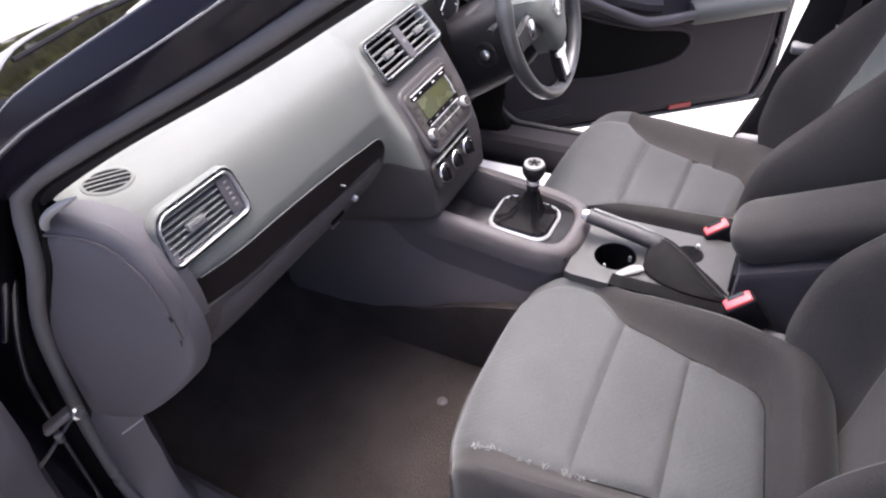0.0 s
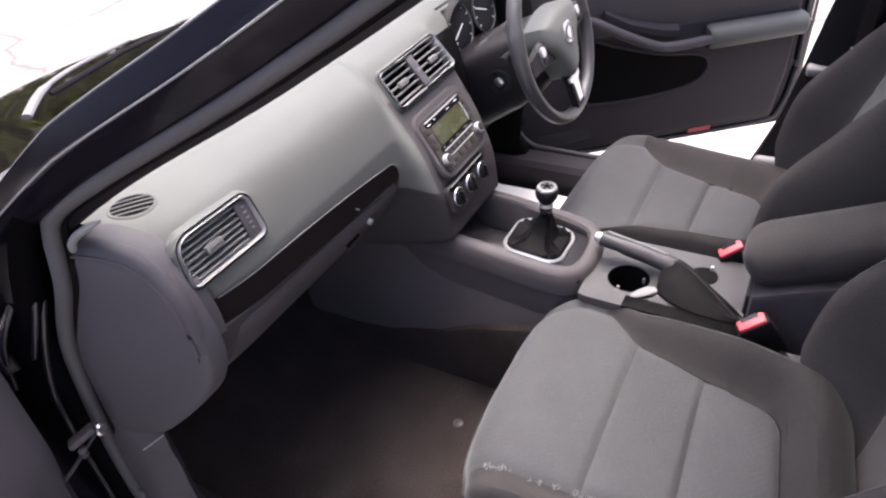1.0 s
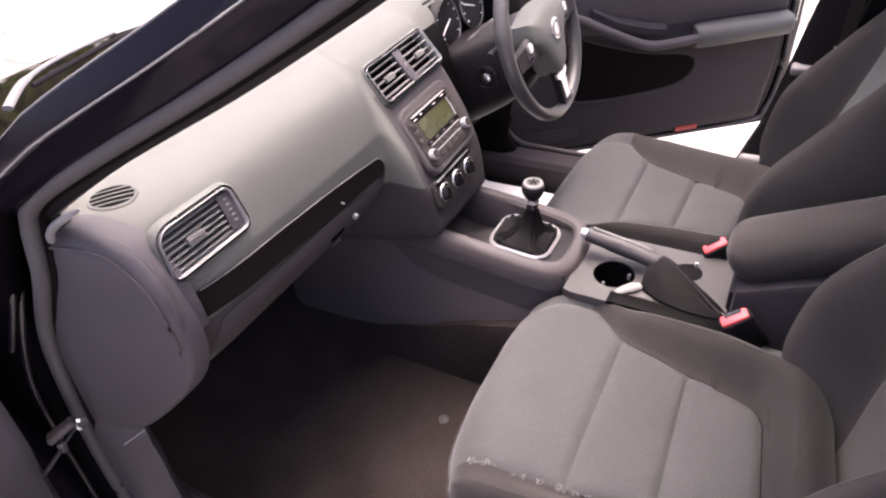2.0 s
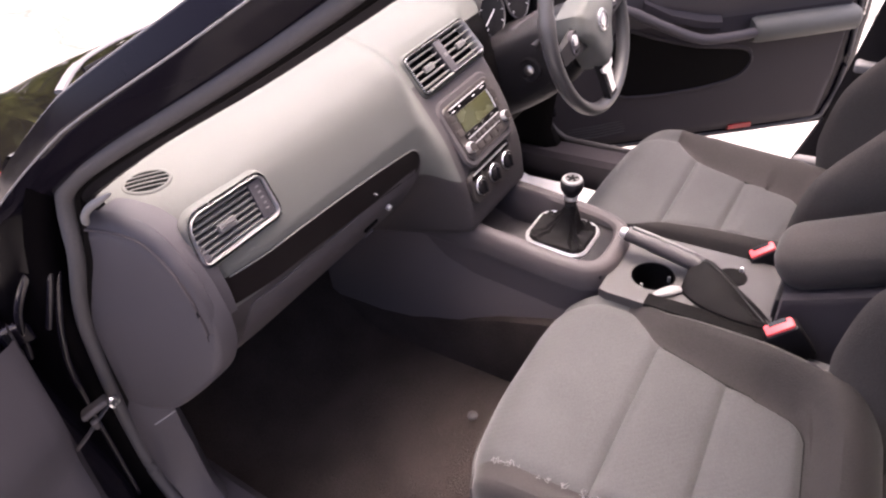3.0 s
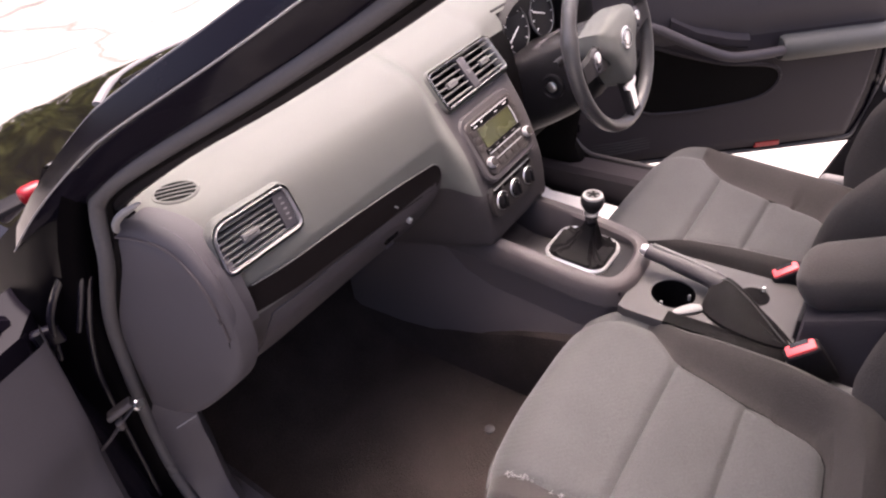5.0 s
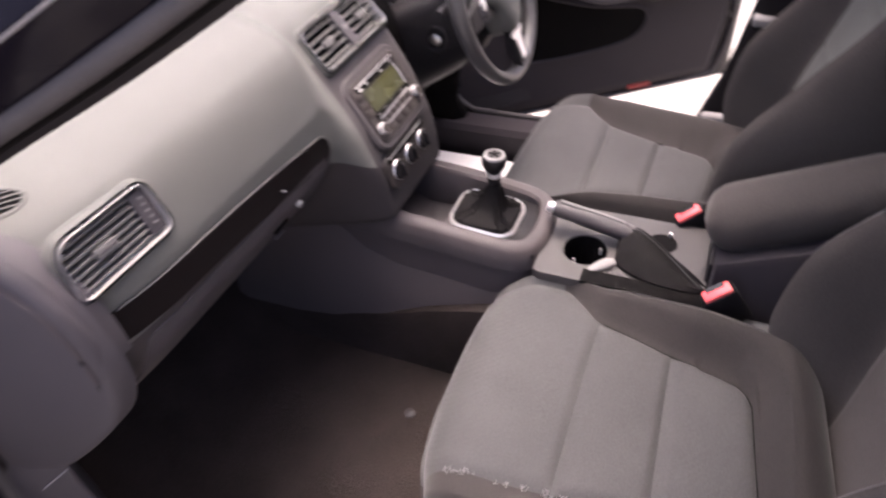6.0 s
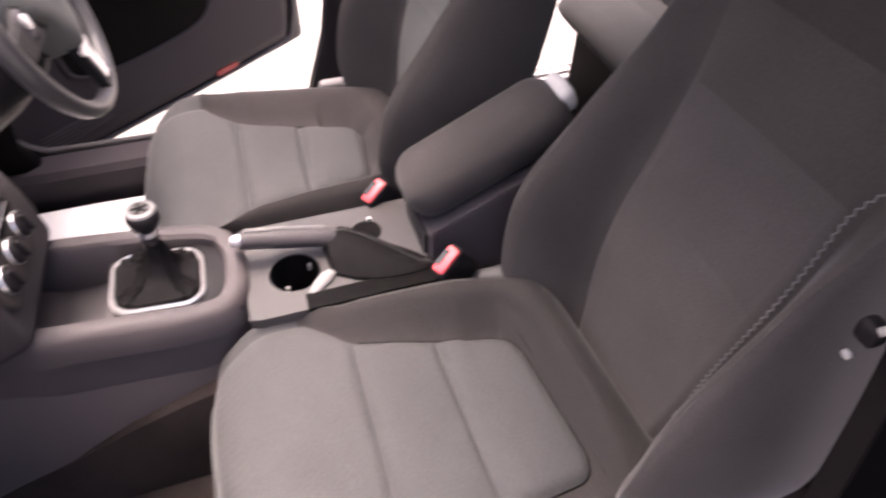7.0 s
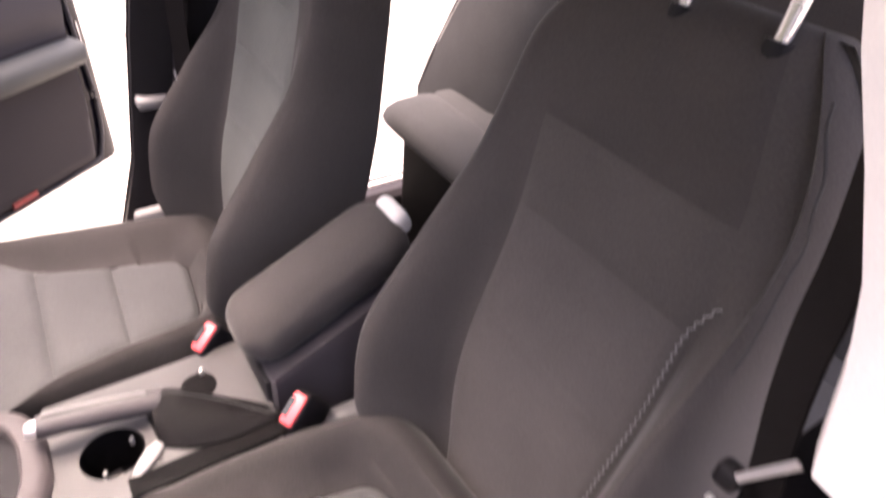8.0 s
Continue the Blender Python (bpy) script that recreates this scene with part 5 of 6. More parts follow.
                z -= 0.11 * (1 - math.sqrt(1 - back * back))
            yy = y + curve_at(bulge, -outer * g * x) * fade * (1.0 if outer < 0 else 0.4) - outer * g * 0.10 * x * min(1, max(0, (-y - 0.30) / 0.15))
            row.append((g * x, yy, max(z, 0.33)))
        rows.append(row)
    n = len(rows[0])
    verts = [p for r in rows for p in r]
    groups = {"front_panel": [], "middle_panel": [], "rear_panel": [], "bolster": [], "bolster_far": [], "rear_edge": []}
    for i in range(len(rows) - 1):
        y = (ys[i] + ys[i + 1]) / 2
        for j in range(n - 1):
            c = j + 0.5 - IN - OUT
            f = (i * n + j, i * n + j + 1, (i + 1) * n + j + 1, (i + 1) * n + j)
            wrap = y > -0.15 and ((c > 0) != (outer > 0) or outer > 0) and abs(c) < IN + OUT * 0.75
            if abs(c) < IN and y > rim or wrap:
                key = "front_panel" if y > seams[0] else "middle_panel" if y > seams[1] else "rear_panel"
            else:
                key = "rear_edge" if abs(c) < IN else ("bolster" if c < 0 else "bolster_far")
            groups[key].append(f)
    for key, faces in groups.items():
        name = {"bolster_far": "side_bolster", "bolster": "side_bolster", "front_panel": "cushion_panel", "middle_panel": "cushion_panel", "rear_panel": "cushion_panel", "rear_edge": "rear_bolster"}[key]
        part(name, mesh(verts, faces), M_FABRIC_DARK if "bolster" in name else M_FABRIC, s)
    front = loft([[(p[0], p[1] - d, min(p[2], zz)) for p in rows[0]] for zz, d in ((0.60, 0.0), (0.45, 0.001), (0.41, 0.008), (0.37, 0.022), (0.33, 0.045))], False, False)
    part("front_skirt", front, M_FABRIC, s)
    last = max(i for i in range(len(ys)) if ys[i] > rim)
    edge = [rows[i][2 * IN + OUT] for i in range(last + 1) if ys[i] < seams[0]] + rows[last][2 * IN + OUT - 1 : OUT : -1]
    edge += [rows[i][OUT] for i in reversed(range(last + 1)) if ys[i] < seams[0]]
    part("insert_seam", tube([(p[0], p[1], p[2] - 0.0005) for p in edge], 0.0022, 6), M_BLACK, s, "dark seam round the cushion insert")
    for q in seams[:2]:
        i = min(range(len(ys)), key=lambda k: abs(ys[k] - q))
        part("panel_seam", tube([(p[0], p[1], p[2] - 0.0004) for p in rows[i][OUT : 2 * IN + OUT + 1]], 0.0008, 6), M_SEAM, s)
    if outer < 0:
        # frayed threads along the worn edge of the front panel, in two tufts
        rnd = random.Random(4)
        for y0, y1, count in ((-0.055, -0.105, 16), (-0.105, -0.20, 6), (-0.205, -0.262, 12)):
            for q in range(count):
                y = y0 + (y1 - y0) * rnd.random()
                i = min(range(len(ys)), key=lambda k: abs(ys[k] - y))
                p = rows[i][OUT]
                pts = [(p[0] + rnd.uniform(-0.006, 0.008), p[1] + rnd.uniform(-0.006, 0.006), p[2] + rnd.uniform(0.001, 0.004)) for k in range(4)]
                part("loose_thread", tube(smooth_path(pts, 4), 0.00045, 4), M_STITCH, s)
    part("side_skirt", box((-0.238, -0.50, 0.33), (-0.205, -0.09, 0.44), 0.012), M_PLASTIC, s)
    part("side_skirt", box((0.205, -0.50, 0.33), (0.238, -0.09, 0.44), 0.012), M_PLASTIC, s)
    part("seat_pan", box((-0.2, -0.50, 0.34), (0.2, -0.08, 0.40), 0.01), M_DARK, s)
    for sx in (-1, 1):
        part("rail", box((sx * 0.19 - 0.02, -0.55, 0.262), (sx * 0.19 + 0.02, -0.02, 0.335), 0.004), M_STEEL, s)
    part("recline_cover", soft_box((-0.268, -0.575, 0.44), (-0.236, -0.43, 0.565), 0.014), M_SILVER, s, "pale plastic hinge cover")
    part("recline_cover", soft_box((0.236, -0.575, 0.44), (0.268, -0.43, 0.565), 0.014), M_SILVER, s, "pale plastic hinge cover")

    # backrest
    tilt = radians(11)
    uu, nn = Vector((0, -math.sin(tilt), math.cos(tilt))), Vector((0, math.cos(tilt), math.sin(tilt)))
    piv = Vector((0, -0.593, 0.53))
    # the passenger's backrest narrows more towards its outer shoulder
    slim = [(0.0, 0.225), (0.10, 0.240), (0.20, 0.230), (0.30, 0.211), (0.40, 0.197), (0.50, 0.190), (0.57, 0.183), (0.63, 0.168), (0.685, 0.142), (0.755, 0.09)]
    wide = [(0.0, 0.11), (0.15, 0.135), (0.30, 0.142), (0.45, 0.140), (0.57, 0.146), (0.66, 0.125), (0.755, 0.08)]
    bw = [(0.0, 0.225), (0.10, 0.250), (0.22, 0.257), (0.40, 0.242), (0.55, 0.218), (0.63, 0.205), (0.70, 0.188), (0.755, 0.15)]
    full = [(0.0, 0.225), (0.10, 0.250), (0.22, 0.262), (0.40, 0.265), (0.55, 0.256), (0.63, 0.244), (0.70, 0.22), (0.755, 0.17)]
    bi = [(0.0, 0.105), (0.15, 0.122), (0.34, 0.126), (0.48, 0.122), (0.58, 0.11), (0.66, 0.09), (0.755, 0.06)]
    cr = [(0.0, 0.10), (0.10, 0.128), (0.20, 0.125), (0.36, 0.075), (0.50, 0.016), (0.60, 0.0), (0.755, 0.0)]
    top0, smax = (0.67, 0.755) if outer > 0 else (0.63, 0.735)
    ss = [-0.09 + 0.015 * k for k in range(6)] + [(top0 - 0.006) * k / 55 for k in range(56)] + [top0 + (smax - top0) * math.sin(math.pi / 2 * k / 10) for k in range(11)]
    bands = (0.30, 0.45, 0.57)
    rows = []
    for v in ss:
        crest = curve_at(cr, v)
        roll = math.sqrt(max(0, 1 - max(0, (v - top0) / (smax - top0)) ** 2)) if v > top0 else 1.0
        groove = sum(0.004 * math.exp(-((v - q) / 0.007) ** 2) for q in bands)
        soft = min(1, max(0, (0.52 - v) / 0.1))
        lumbar = 0.016 * math.exp(-((v - 0.2) / 0.14) ** 2)
        row = []
        for j in range(-IN - OUT, IN + OUT + 1):
            g = -1 if j < 0 else 1
            k = abs(j)
            w = curve_at(bw if outer > 0 else slim if g < 0 else full, v)
            b = curve_at(bi if g == outer else wide, v)
            if k <= IN:
                q = k / IN
                x, d = b * q, lumbar + 0.006 * q * q - groove * (1 - q ** 10) - soft * 0.007 * max(0, q - 0.9) / 0.1 - (1 - soft) * 0.006 * q * q
            else:
                t = (k - IN) / OUT
                if t < 0.5:
                    e = t / 0.5
                    x, d = b + (w - b) * 0.6 * e, lumbar - 0.003 * (1 - e) * soft + crest * (e * e * (3 - 2 * e))
                else:
                    th = (t - 0.5) / 0.5 * math.pi / 2
                    x, d = b + (w - b) * (0.6 + 0.4 * math.sin(th)), lumbar + crest - (0.12 + crest) * (1 - math.cos(th))
            if g == outer and k > IN * 0.6 and outer < 0:
                d -= 0.030 * min(1, max(0, (v - 0.40) / 0.14)) * ((k - IN * 0.6) / (IN * 0.4 + OUT * 0.5)) ** 2 * (1 if k < IN + OUT // 2 else 0.6)
            d = -0.07 + (d + 0.07) * (0.05 + 0.95 * roll)
            row.append(tuple(piv + uu * v + nn * d + Vector((g * x * (0.75 + 0.25 * roll if v > top0 else 1), 0, 0))))
        rows.append(row)
    verts = [p for r in rows for p in r]
    keys = {"back_panel": [], "back_panel_b": [], "back_panel_c": [], "back_panel_d": [], "side": [], "side_far": []}
    for i in range(len(rows) - 1):
        v = (ss[i] + ss[i + 1]) / 2
        for j in range(n - 1):
            c = j + 0.5 - IN - OUT
            f = (i * n + j, i * n + j + 1, (i + 1) * n + j + 1, (i + 1) * n + j)
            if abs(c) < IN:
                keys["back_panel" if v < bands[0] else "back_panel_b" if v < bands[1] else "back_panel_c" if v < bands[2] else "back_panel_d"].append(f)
            else:
                keys["side" if c < 0 else "side_far"].append(f)
    # passenger backrest: door-side bolster lit paler, panels shaded darker upwards, all by colour
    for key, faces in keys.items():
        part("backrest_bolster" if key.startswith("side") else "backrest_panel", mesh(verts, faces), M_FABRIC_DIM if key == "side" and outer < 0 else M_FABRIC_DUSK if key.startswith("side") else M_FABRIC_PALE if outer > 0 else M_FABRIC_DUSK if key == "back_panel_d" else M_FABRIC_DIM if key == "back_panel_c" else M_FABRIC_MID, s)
    shell = []
    for v in [0.0, 0.1, 0.25, 0.40, 0.55, 0.63, 0.70, smax - 0.005]:
        w = lerp_at(bw if outer > 0 else full, v) * (0.98 if v < 0.64 else 0.92)
        wl = lerp_at(slim, v) * (0.98 if v < 0.64 else 0.92) if outer < 0 else w
        dd = 0.10 if v < 0.66 else 0.10 - 0.04 * ((v - 0.66) / 0.09) ** 2
        shell.append([tuple(piv + uu * v + nn * (-d) + Vector(((wl if x < 0 else w) * x, 0, 0))) for x, d in ((-1, 0.066), (-1, dd - 0.015), (-0.9, dd), (0.9, dd), (1, dd - 0.015), (1, 0.066))])
    part("backrest_shell", loft(shell), M_FABRIC_DIM, s)
    # stitching along the outer bolster seam
    line = []
    for k in range(0, 74):
        v = 0.10 + 0.0055 * k
        b = lerp_at(bi, v) - 0.001 + 0.018 * max(0, (v - 0.44) / 0.06) ** 2
        d = 0.016 * math.exp(-((v - 0.2) / 0.14) ** 2) + 0.006
        line.append(piv + uu * v + nn * d + Vector((outer * (b + (0.0018 if k % 2 else -0.0018)), 0, 0)))
    if outer < 0:
        part("stitching", tube(line, 0.0011, 5), M_STITCH, s, "pale zigzag stitching")
    sew = []
    for k in range(30):
        v = 0.46 + 0.008 * k
        w, b = lerp_at(slim if outer < 0 else bw, v), lerp_at(bi, v)
        roll = math.sqrt(max(0, 1 - ((v - top0) / (smax - top0)) ** 2)) if v > top0 else 1.0
        sew.append(piv + uu * v + nn * (-0.07 + (0.062 + lerp_at(cr, v) * 0.75) * (0.05 + 0.95 * roll)) + Vector((outer * (b + (w - b) * 0.80) * (0.75 + 0.25 * roll), 0, 0)))
    part("shoulder_seam", tube(sew, 0.0016, 5), M_SEAM, s, "dark shoulder seam")
    for g in (-1, 1):
        p = piv + uu * (smax - 0.057) + nn * (-0.036) + Vector((g * 0.052, 0, 0))
        part("headrest_post", tube([p + uu * 0.032, p + uu * 0.18], 0.0075, 12), M_CHROME, s, "chrome headrest post")
        part("post_collar", tube([p + uu * 0.02, p + uu * 0.040], [0.017, 0.014], 14), M_DARK, s)
    hc = piv + uu * 0.93 + nn * (-0.03)
    m = Matrix.Translation(hc) @ Matrix.Rotation(tilt - 0.1, 4, "X")
    part("headrest", soft_box((-0.13, -0.05, -0.085), (0.13, 0.05, 0.085), 0.04, m), M_FABRIC_DARK, s)
    return s


seat(-0.345, -0.045, 0.0, -1, "grey and dark grey fabric front seat with worn cushion", "front seats")
seat(0.385, 0.078, -0.016, 1, "grey and dark grey fabric driver's seat beside the open door", "front seats")


# ---- rear bench ----
def rear_bench():
    r = thing("rear_bench", "grey fabric rear bench seat", "rear seat")

    # rounded cushion with a full front roll, skinned from end to end
    prof = [(-1.06, 0.640), (-1.02, 0.641), (-0.992, 0.646), (-0.973, 0.655), (-0.962, 0.668), (-0.960, 0.684), (-0.973, 0.706), (-1.005, 0.721), (-1.06, 0.726), (-1.10, 0.722), (-1.115, 0.716), (-1.13, 0.723), (-1.25, 0.718), (-1.40, 0.70), (-1.50, 0.69), (-1.50, 0.60)]
    rings = []
    for k in range(-24, 25):
        q = k / 24
        e = max(0, (abs(q) - 0.86) / 0.14)
        f = math.sqrt(max(0.0, 1 - e * e)) * 0.5 + 0.5
        x = 0.61 * (q if abs(q) < 0.86 else math.copysign(0.86 + 0.14 * math.sin(e * math.pi / 2), q))
        dip = 0.014 * math.exp(-(x / 0.025) ** 2)
        rings.append([(x, -1.2 + (y + 1.2) * (0.8 + 0.2 * f), 0.684 + (z - 0.684) * f - dip * (z > 0.65)) for y, z in prof])
    part("cushion", loft(rings), M_FABRIC, r, "pale grey rear cushion")

    def back(u, v):
        x = (v - 0.5) * 1.1
        return (x, -1.34 - 0.22 * u + 0.02 * math.sin(math.pi * u), 0.60 + 0.52 * u)

    part("backrest", sheet(back, 14, 40, 0.10, (0, -1, 0)), M_FABRIC_MID, r, "grey rear backrest")
    for g in (-1, 1):
        rows = []
        for z, x0, x1, y in ((0.56, 0.40, 0.79, -1.17), (0.66, 0.40, 0.775, -1.16), (0.80, 0.38, 0.73, -1.185), (0.95, 0.36, 0.675, -1.22), (1.08, 0.34, 0.63, -1.27), (1.12, 0.34, 0.60, -1.33)):
            rows.append([(g * x0, y - 0.02, z), (g * (x0 + 0.05), y - 0.002, z), (g * (x1 - 0.03), y, z), (g * x1, y - 0.03, z), (g * x1, y - 0.22, z), (g * x0, y - 0.22, z)])
        part("side_bolster", loft(rows), M_FABRIC, r, "grey side bolster of the rear backrest")
        part("bolster_seam", tube([(g * (p[3][0] * 0.985), p[3][1] + 0.018, p[3][2]) for p in rows[:5]], 0.003, 6), M_SEAM, r)
    part("base", box((-0.575, -1.45, 0.26), (0.575, -1.005, 0.648), 0.03, None, 3), M_BLACK, r)
    for bx, bz in ((0.545, 0.875), (0.525, 0.815)):
        part("belt_guide", soft_box((bx - 0.012, -1.262, bz - 0.02), (bx + 0.012, -1.235, bz + 0.02), 0.006), M_DARK, r, "black belt guide")
    return r


rear_bench()


# ---- doors ----
def door_matrix(hx, hy, dx, dy):
    d = Vector((dx, dy, 0)).normalized()
    m = Matrix((d, Vector((-d.y, d.x, 0)), Vector((0, 0, 1)))).transposed().to_4x4()
    m.translation = Vector((hx, hy, 0))
    return m


def inside(p, poly):
    hit = False
    for (x0, y0), (x1, y1) in zip(poly, poly[1:] + poly[:1]):
        if (y0 > p[1]) != (y1 > p[1]) and p[0] < (x1 - x0) * (p[1] - y0) / (y1 - y0) + x0:
            hit = not hit
    return hit


def front_door(name, m, s, label, trim):
    """s: -1 where the lining lies on the local -y side, 1 on the +y side."""
    d = thing(name, label, "car door")

    def q(u, y, z):
        return m @ Vector((u, s * y, z))

    shell = []
    for u, y0 in ((-0.04, -0.055), (0.03, -0.005), (0.5, 0.0), (1.06, 0.0), (1.13, -0.01), (1.165, -0.03)):
        zb = 0.245 - (0.0 if u < 1.0 else 0.008 * ((u - 1.0) / 0.15) ** 2)
        shell.append([q(u, y0, zb), q(u, y0 + 0.004, 0.6), q(u, y0, 0.93), q(u, -0.09, 0.95), q(u, -0.13, 0.75), q(u, -0.13, 0.5), q(u, -0.10, zb)])
    part("shell", loft(shell), M_PAINT, d, "glossy black door shell")
    pocket = [(p.x, p.y) for p in smooth_path([(0.33, 0.462, 0), (0.45, 0.455, 0), (0.60, 0.462, 0), (0.70, 0.480, 0), (0.745, 0.52, 0), (0.745, 0.565, 0), (0.70, 0.592, 0), (0.56, 0.615, 0), (0.42, 0.66, 0), (0.30, 0.70, 0), (0.26, 0.62, 0), (0.27, 0.50, 0), (0.33, 0.462, 0)], 4)[:-1]]

    def relief(u, z):
        y = 0.012 + 0.02 * math.exp(-((z - 0.60) / 0.2) ** 2)
        y += 0.03 * (1 / (1 + math.exp(-(z - 0.74) / 0.02)))
        lo = min(1, max(0, (z - 0.27) / 0.03)) * min(1, max(0, (1.075 - 0.13 * max(0, 0.45 - z) - u) / 0.02)) * min(1, max(0, (u - 0.05 + 0.115 * max(0, z - 0.576)) / 0.02))
        return y * lo + 0.006

    NU, NV = 92, 56
    verts, faces, over = [], [], []
    for i in range(NU + 1):
        for j in range(NV + 1):
            z = 0.27 + 0.665 * j / NV
            u = 0.045 - 0.115 * max(0, z - 0.576)
            u += (1.075 - u) * i / NU
            u = min(u, 1.075 - 0.15 * max(0, 0.45 - z))
            verts.append(q(u, relief(u, z), z))
    for i in range(NU):
        for j in range(NV):
            c = (0.045 + 1.03 * (i + 0.5) / NU, 0.27 + 0.665 * (j + 0.5) / NV)
            if not inside(c, pocket):
                (over if c[1] > 0.70 else faces).append((i * (NV + 1) + j, (i + 1) * (NV + 1) + j, (i + 1) * (NV + 1) + j + 1, i * (NV + 1) + j + 1))
    # driver's lower lining is a darker tone: shade put into its colour
    part("upper_lining", mesh(verts, over), M_SLATE, d, "charcoal upper door lining in the lit tone")
    part("lining", mesh(verts, faces), trim, d, "charcoal moulded door lining")
    cxy = (0.52, 0.56)
    rings = []
    for k, dep in ((1.0, 0.004), (0.99, -0.02), (0.95, -0.035), (0.8, -0.04)):
        rings.append([q(cxy[0] + (a - cxy[0]) * k, relief(a, b) + dep, cxy[1] + (b - cxy[1]) * k) for a, b in pocket])
    part("pocket", loft(rings), M_BLACK, d, "dark open door pocket")
    part("pocket_lip", tube([q(a, relief(a, b) + 0.001, b) for a, b in pocket + pocket[:1]], 0.007, 8), M_LINING, d)
    rings = []
    for u, k in ((0.725, 0.85), (0.74, 1), (0.9, 1.0), (1.06, 0.95), (1.07, 0.8)):
        rings.append([q(u, 0.03 + 0.062 * k * a, 0.648 + 0.036 * k * b) for a, b in ((-0.3, -1.2), (0.45, -1.12), (0.75, -0.95), (0.93, -0.6), (1, -0.1), (0.97, 0.4), (0.84, 0.78), (0.6, 1.0), (0.2, 1.1), (-0.3, 1.1))])
    part("armrest", loft(rings), M_DASH, d, "padded charcoal door armrest")
    bar = smooth_path([(0.24, 0.06, 0.80), (0.31, 0.07, 0.772), (0.42, 0.075, 0.712), (0.54, 0.075, 0.655), (0.62, 0.075, 0.645), (0.735, 0.07, 0.648)], 6)
    part("pull_handle", tube([q(*p) for p in bar], [0.014] * 7 + [0.0165] * (len(bar) - 7), 12), M_SLATE, d, "charcoal pull handle")
    part("switch_panel", loft([[q(u, 0.045 + y, z + dz) for y, dz in ((0, -0.02), (0.016, -0.01), (0.018, 0.012), (0, 0.03))] for u, z in ((0.36, 0.775), (0.45, 0.725), (0.56, 0.69), (0.62, 0.68))]), M_LINING, d)
    for k in range(5):
        part("speaker_slat", tube([q(0.13, 0.02, 0.315 + 0.011 * k), q(0.24, 0.024, 0.318 + 0.011 * k), q(0.34, 0.02, 0.326 + 0.011 * k)], 0.003, 6), M_PLASTIC, d)
    part("reflector", loft([[q(u, 0.006 + y, z) for y, z in ((0, 0.268), (0.012, 0.270), (0.012, 0.288), (0, 0.291))] for u in (0.725, 0.73, 0.805, 0.81)]), M_REFLECT, d, "red safety reflector")
    part("edge_seal", tube([q(*p) for p in smooth_path([(0.06, 0.004, 0.262), (0.5, 0.006, 0.256), (1.0, 0.006, 0.26), (1.085, 0.004, 0.30), (1.118, 0.0, 0.45), (1.108, 0.002, 0.70), (1.10, 0.004, 0.93)], 5)], 0.007, 8), M_RUBBER, d, "rubber edge seal")
    part("latch", box((-0.016, -0.02, -0.04), (0.016, 0.02, 0.04), 0.004, m @ Matrix.Translation((1.125, -s * 0.03, 0.66))), M_STEEL, d, "steel door latch")
    fr = smooth_path([(0.02, -0.05, 0.93), (0.18, -0.06, 1.08), (0.42, -0.10, 1.25), (0.70, -0.15, 1.38), (0.90, -0.17, 1.42), (1.06, -0.165, 1.40), (1.10, -0.12, 1.2), (1.12, -0.05, 0.93)], 5)
    part("window_frame", tube([q(*p) for p in fr], 0.018, 8), M_PAINT, d)
    g = part("window_glass", mesh([q(*p) for p in fr], [tuple(range(len(fr)))]), M_GLASS, d)
    g.visible_shadow = False
    return d


front_door("driver_door", door_matrix(0.81, 0.50, 0.605, -0.796), -1, "open black driver's door with charcoal lining and pocket", M_LINING)
pa = radians(74)
front_door("passenger_door", door_matrix(-0.850, 0.425, -math.sin(pa), -math.cos(pa)), 1, "open black passenger door with slate lining", M_SLATE)


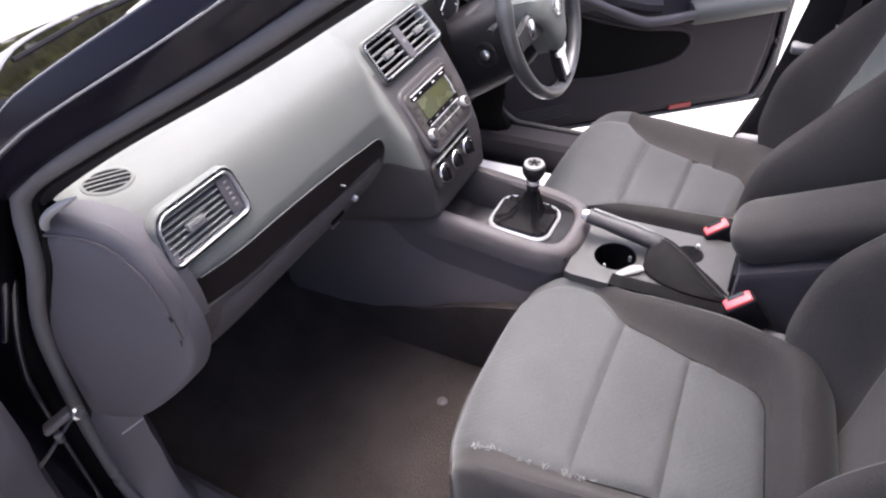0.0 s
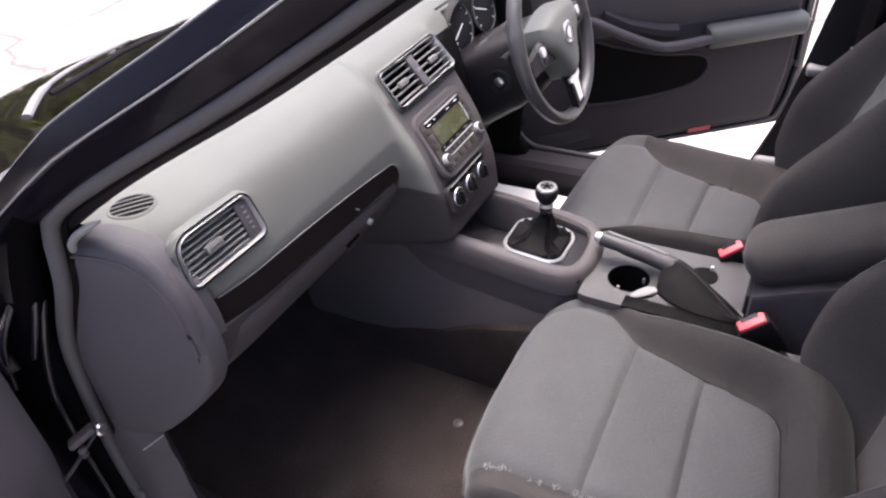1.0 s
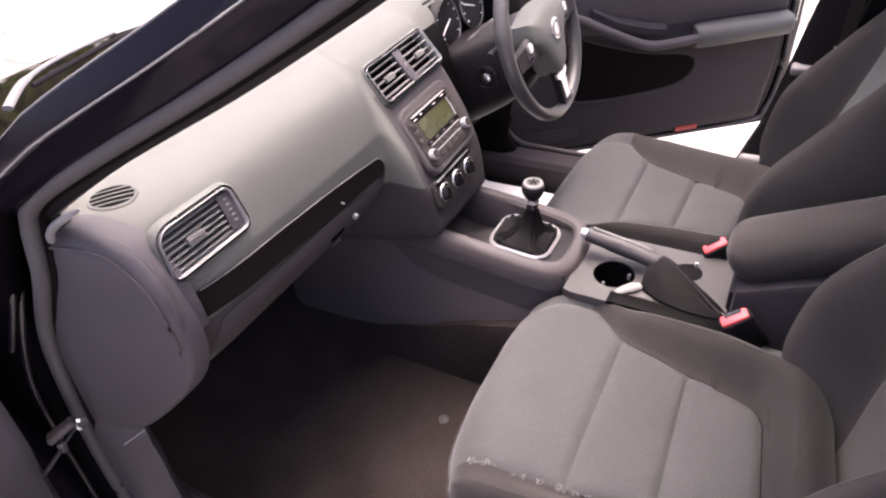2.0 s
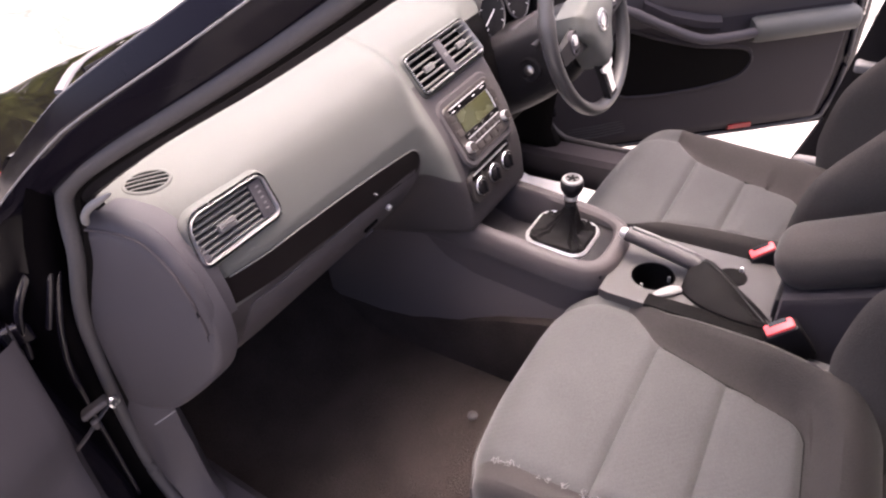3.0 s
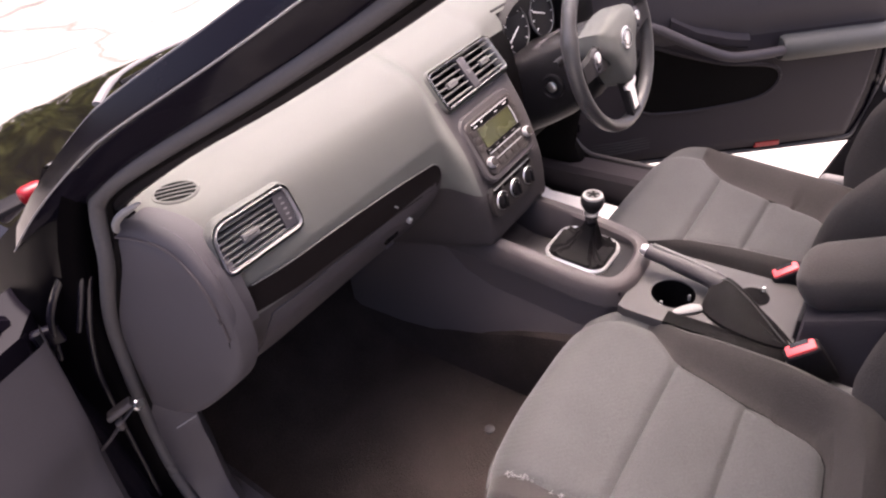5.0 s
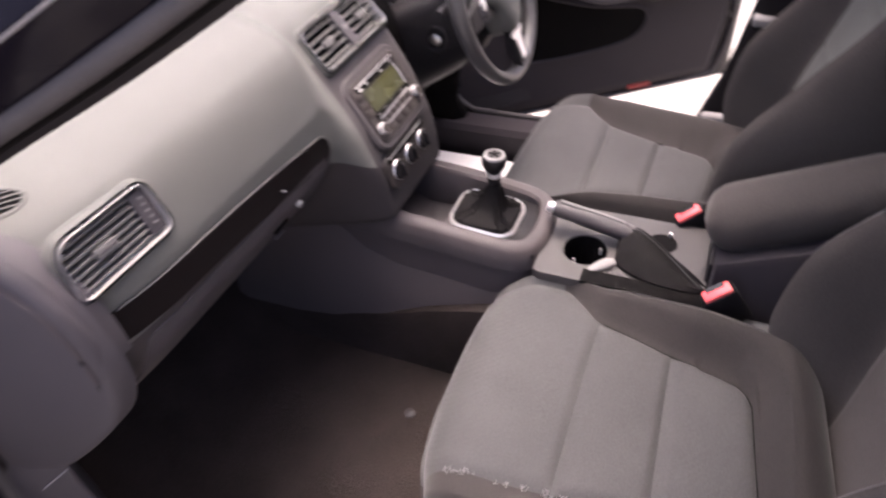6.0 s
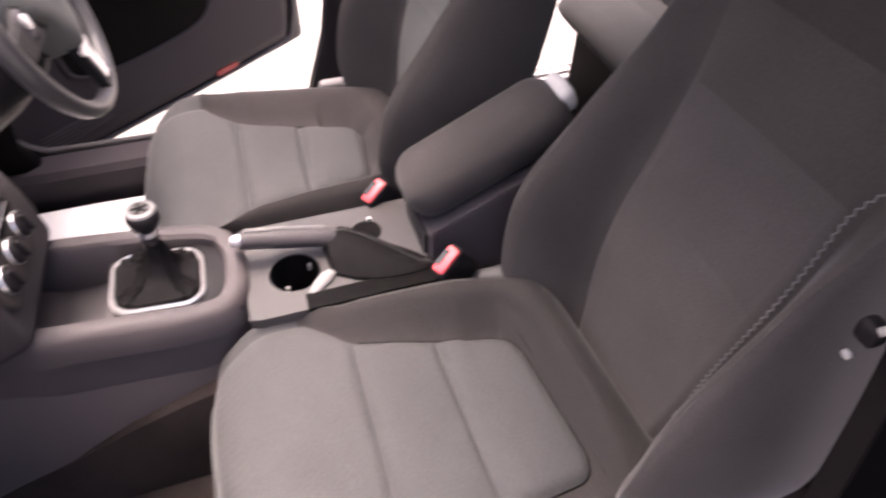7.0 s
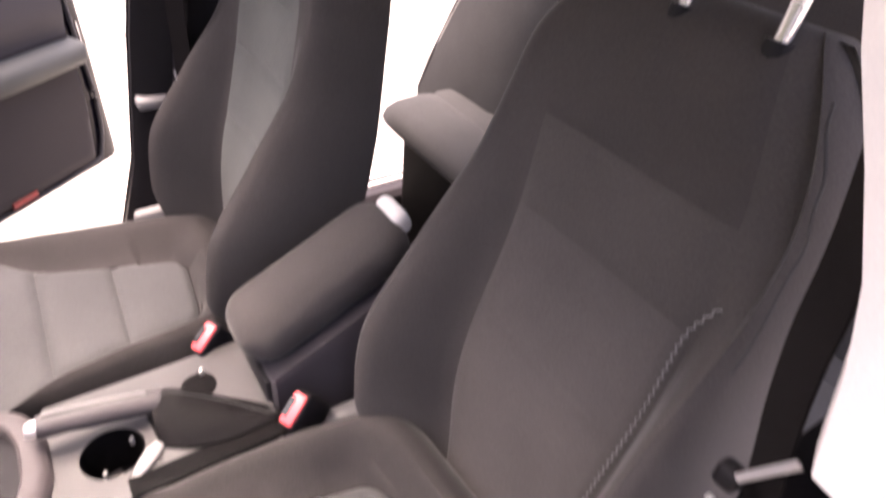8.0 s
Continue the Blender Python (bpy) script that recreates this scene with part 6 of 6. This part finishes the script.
def check_strap():
    c = thing("door_check_strap", "steel door check strap with a bolt at the hinge post", "door strap")
    part("bracket", box((-0.030, -0.004, -0.014), (0.012, 0.006, 0.014), 0.004, axes((-0.825, 0.388, 0.748), (1, -0.35, 0.25), (0, 0.3, 1)), 3), M_PLASTIC, c, "grey steel bracket")
    part("strap", tube(smooth_path([(-0.818, 0.382, 0.742), (-0.842, 0.386, 0.728), (-0.862, 0.392, 0.712), (-0.885, 0.396, 0.700)], 4), 0.0045, 8, 0.4), M_PLASTIC, c)
    part("roller", turned([(0.006, -0.008), (0.006, 0.008), (0.004, 0.009)], axes((-0.846, 0.384, 0.727), (1, 0, 0), (0, 1, 0.3)), 10), M_PLASTIC, c)
    part("bolt", turned([(0.010, 0), (0.010, 0.005), (0.007, 0.008)], axes((-0.809, 0.386, 0.738), (1, 0, 0), (0, 0.3, 1)), 12), M_STEEL, c, "bright bolt head")


check_strap()


# ---- seat belts ----
def belt(s, y, tongue, label):
    b = thing("seat_belt", label, "seat belt", "front seat belts")
    path = smooth_path([(s * 0.505, y - 0.11, 1.40), (s * 0.538, y - 0.08, 1.26), (s * 0.571, y - 0.03, 1.18), (s * 0.585, y - 0.006, 1.12), (s * 0.597, y, 1.06), (s * 0.610, y, 1.0), (s * 0.638, y, 0.85), (s * 0.70, y, 0.42)], 6)
    rings = [[(p.x - s * 0.018, p.y - 0.013, p.z), (p.x + s * 0.018, p.y + 0.013, p.z), (p.x + s * 0.0194, p.y + 0.0112, p.z), (p.x - s * 0.0166, p.y - 0.0148, p.z)] for p in path]
    part("webbing", loft(rings), M_WEB, b, "black belt webbing")
    part("guide", box((s * 0.51 - 0.03, y - 0.14, 1.37), (s * 0.51 + 0.02, y - 0.09, 1.43), 0.01), M_DARK, b)
    x0 = lerp_at([(0.42, 0.70), (0.85, 0.632), (1.0, 0.603), (1.12, 0.578)], tongue)
    m = Matrix.Translation((s * (x0 - 0.012), y + 0.008, tongue))
    part("tongue_grip", soft_box((-0.010, -0.008, -0.011), (0.010, 0.010, 0.011), 0.006, m, 3), M_DARK, b)
    part("stop_button", turned([(0.0042, 0), (0.0042, 0.003), (0.002, 0.0045)], m @ Matrix.Translation((0, 0.008, -0.026)) @ Matrix.Rotation(radians(-90), 4, "X"), 10), M_CHROME, b)
    pts = [m @ Vector((s * 0.006, 0.006, 0.008)), m @ Vector((s * 0.018, 0.008, 0.034)), m @ Vector((s * 0.032, 0.008, 0.062))]
    part("tongue", tube(pts, 0.0035, 10, 0.5, True, (0, 1, 0)), M_CHROME, b, "steel belt tongue")
    return b


belt(-1, -0.62, 1.0, "black seat belt with steel tongue on the middle pillar")
belt(1, -0.52, 0.79, "black seat belt with pale tongue on the middle pillar")
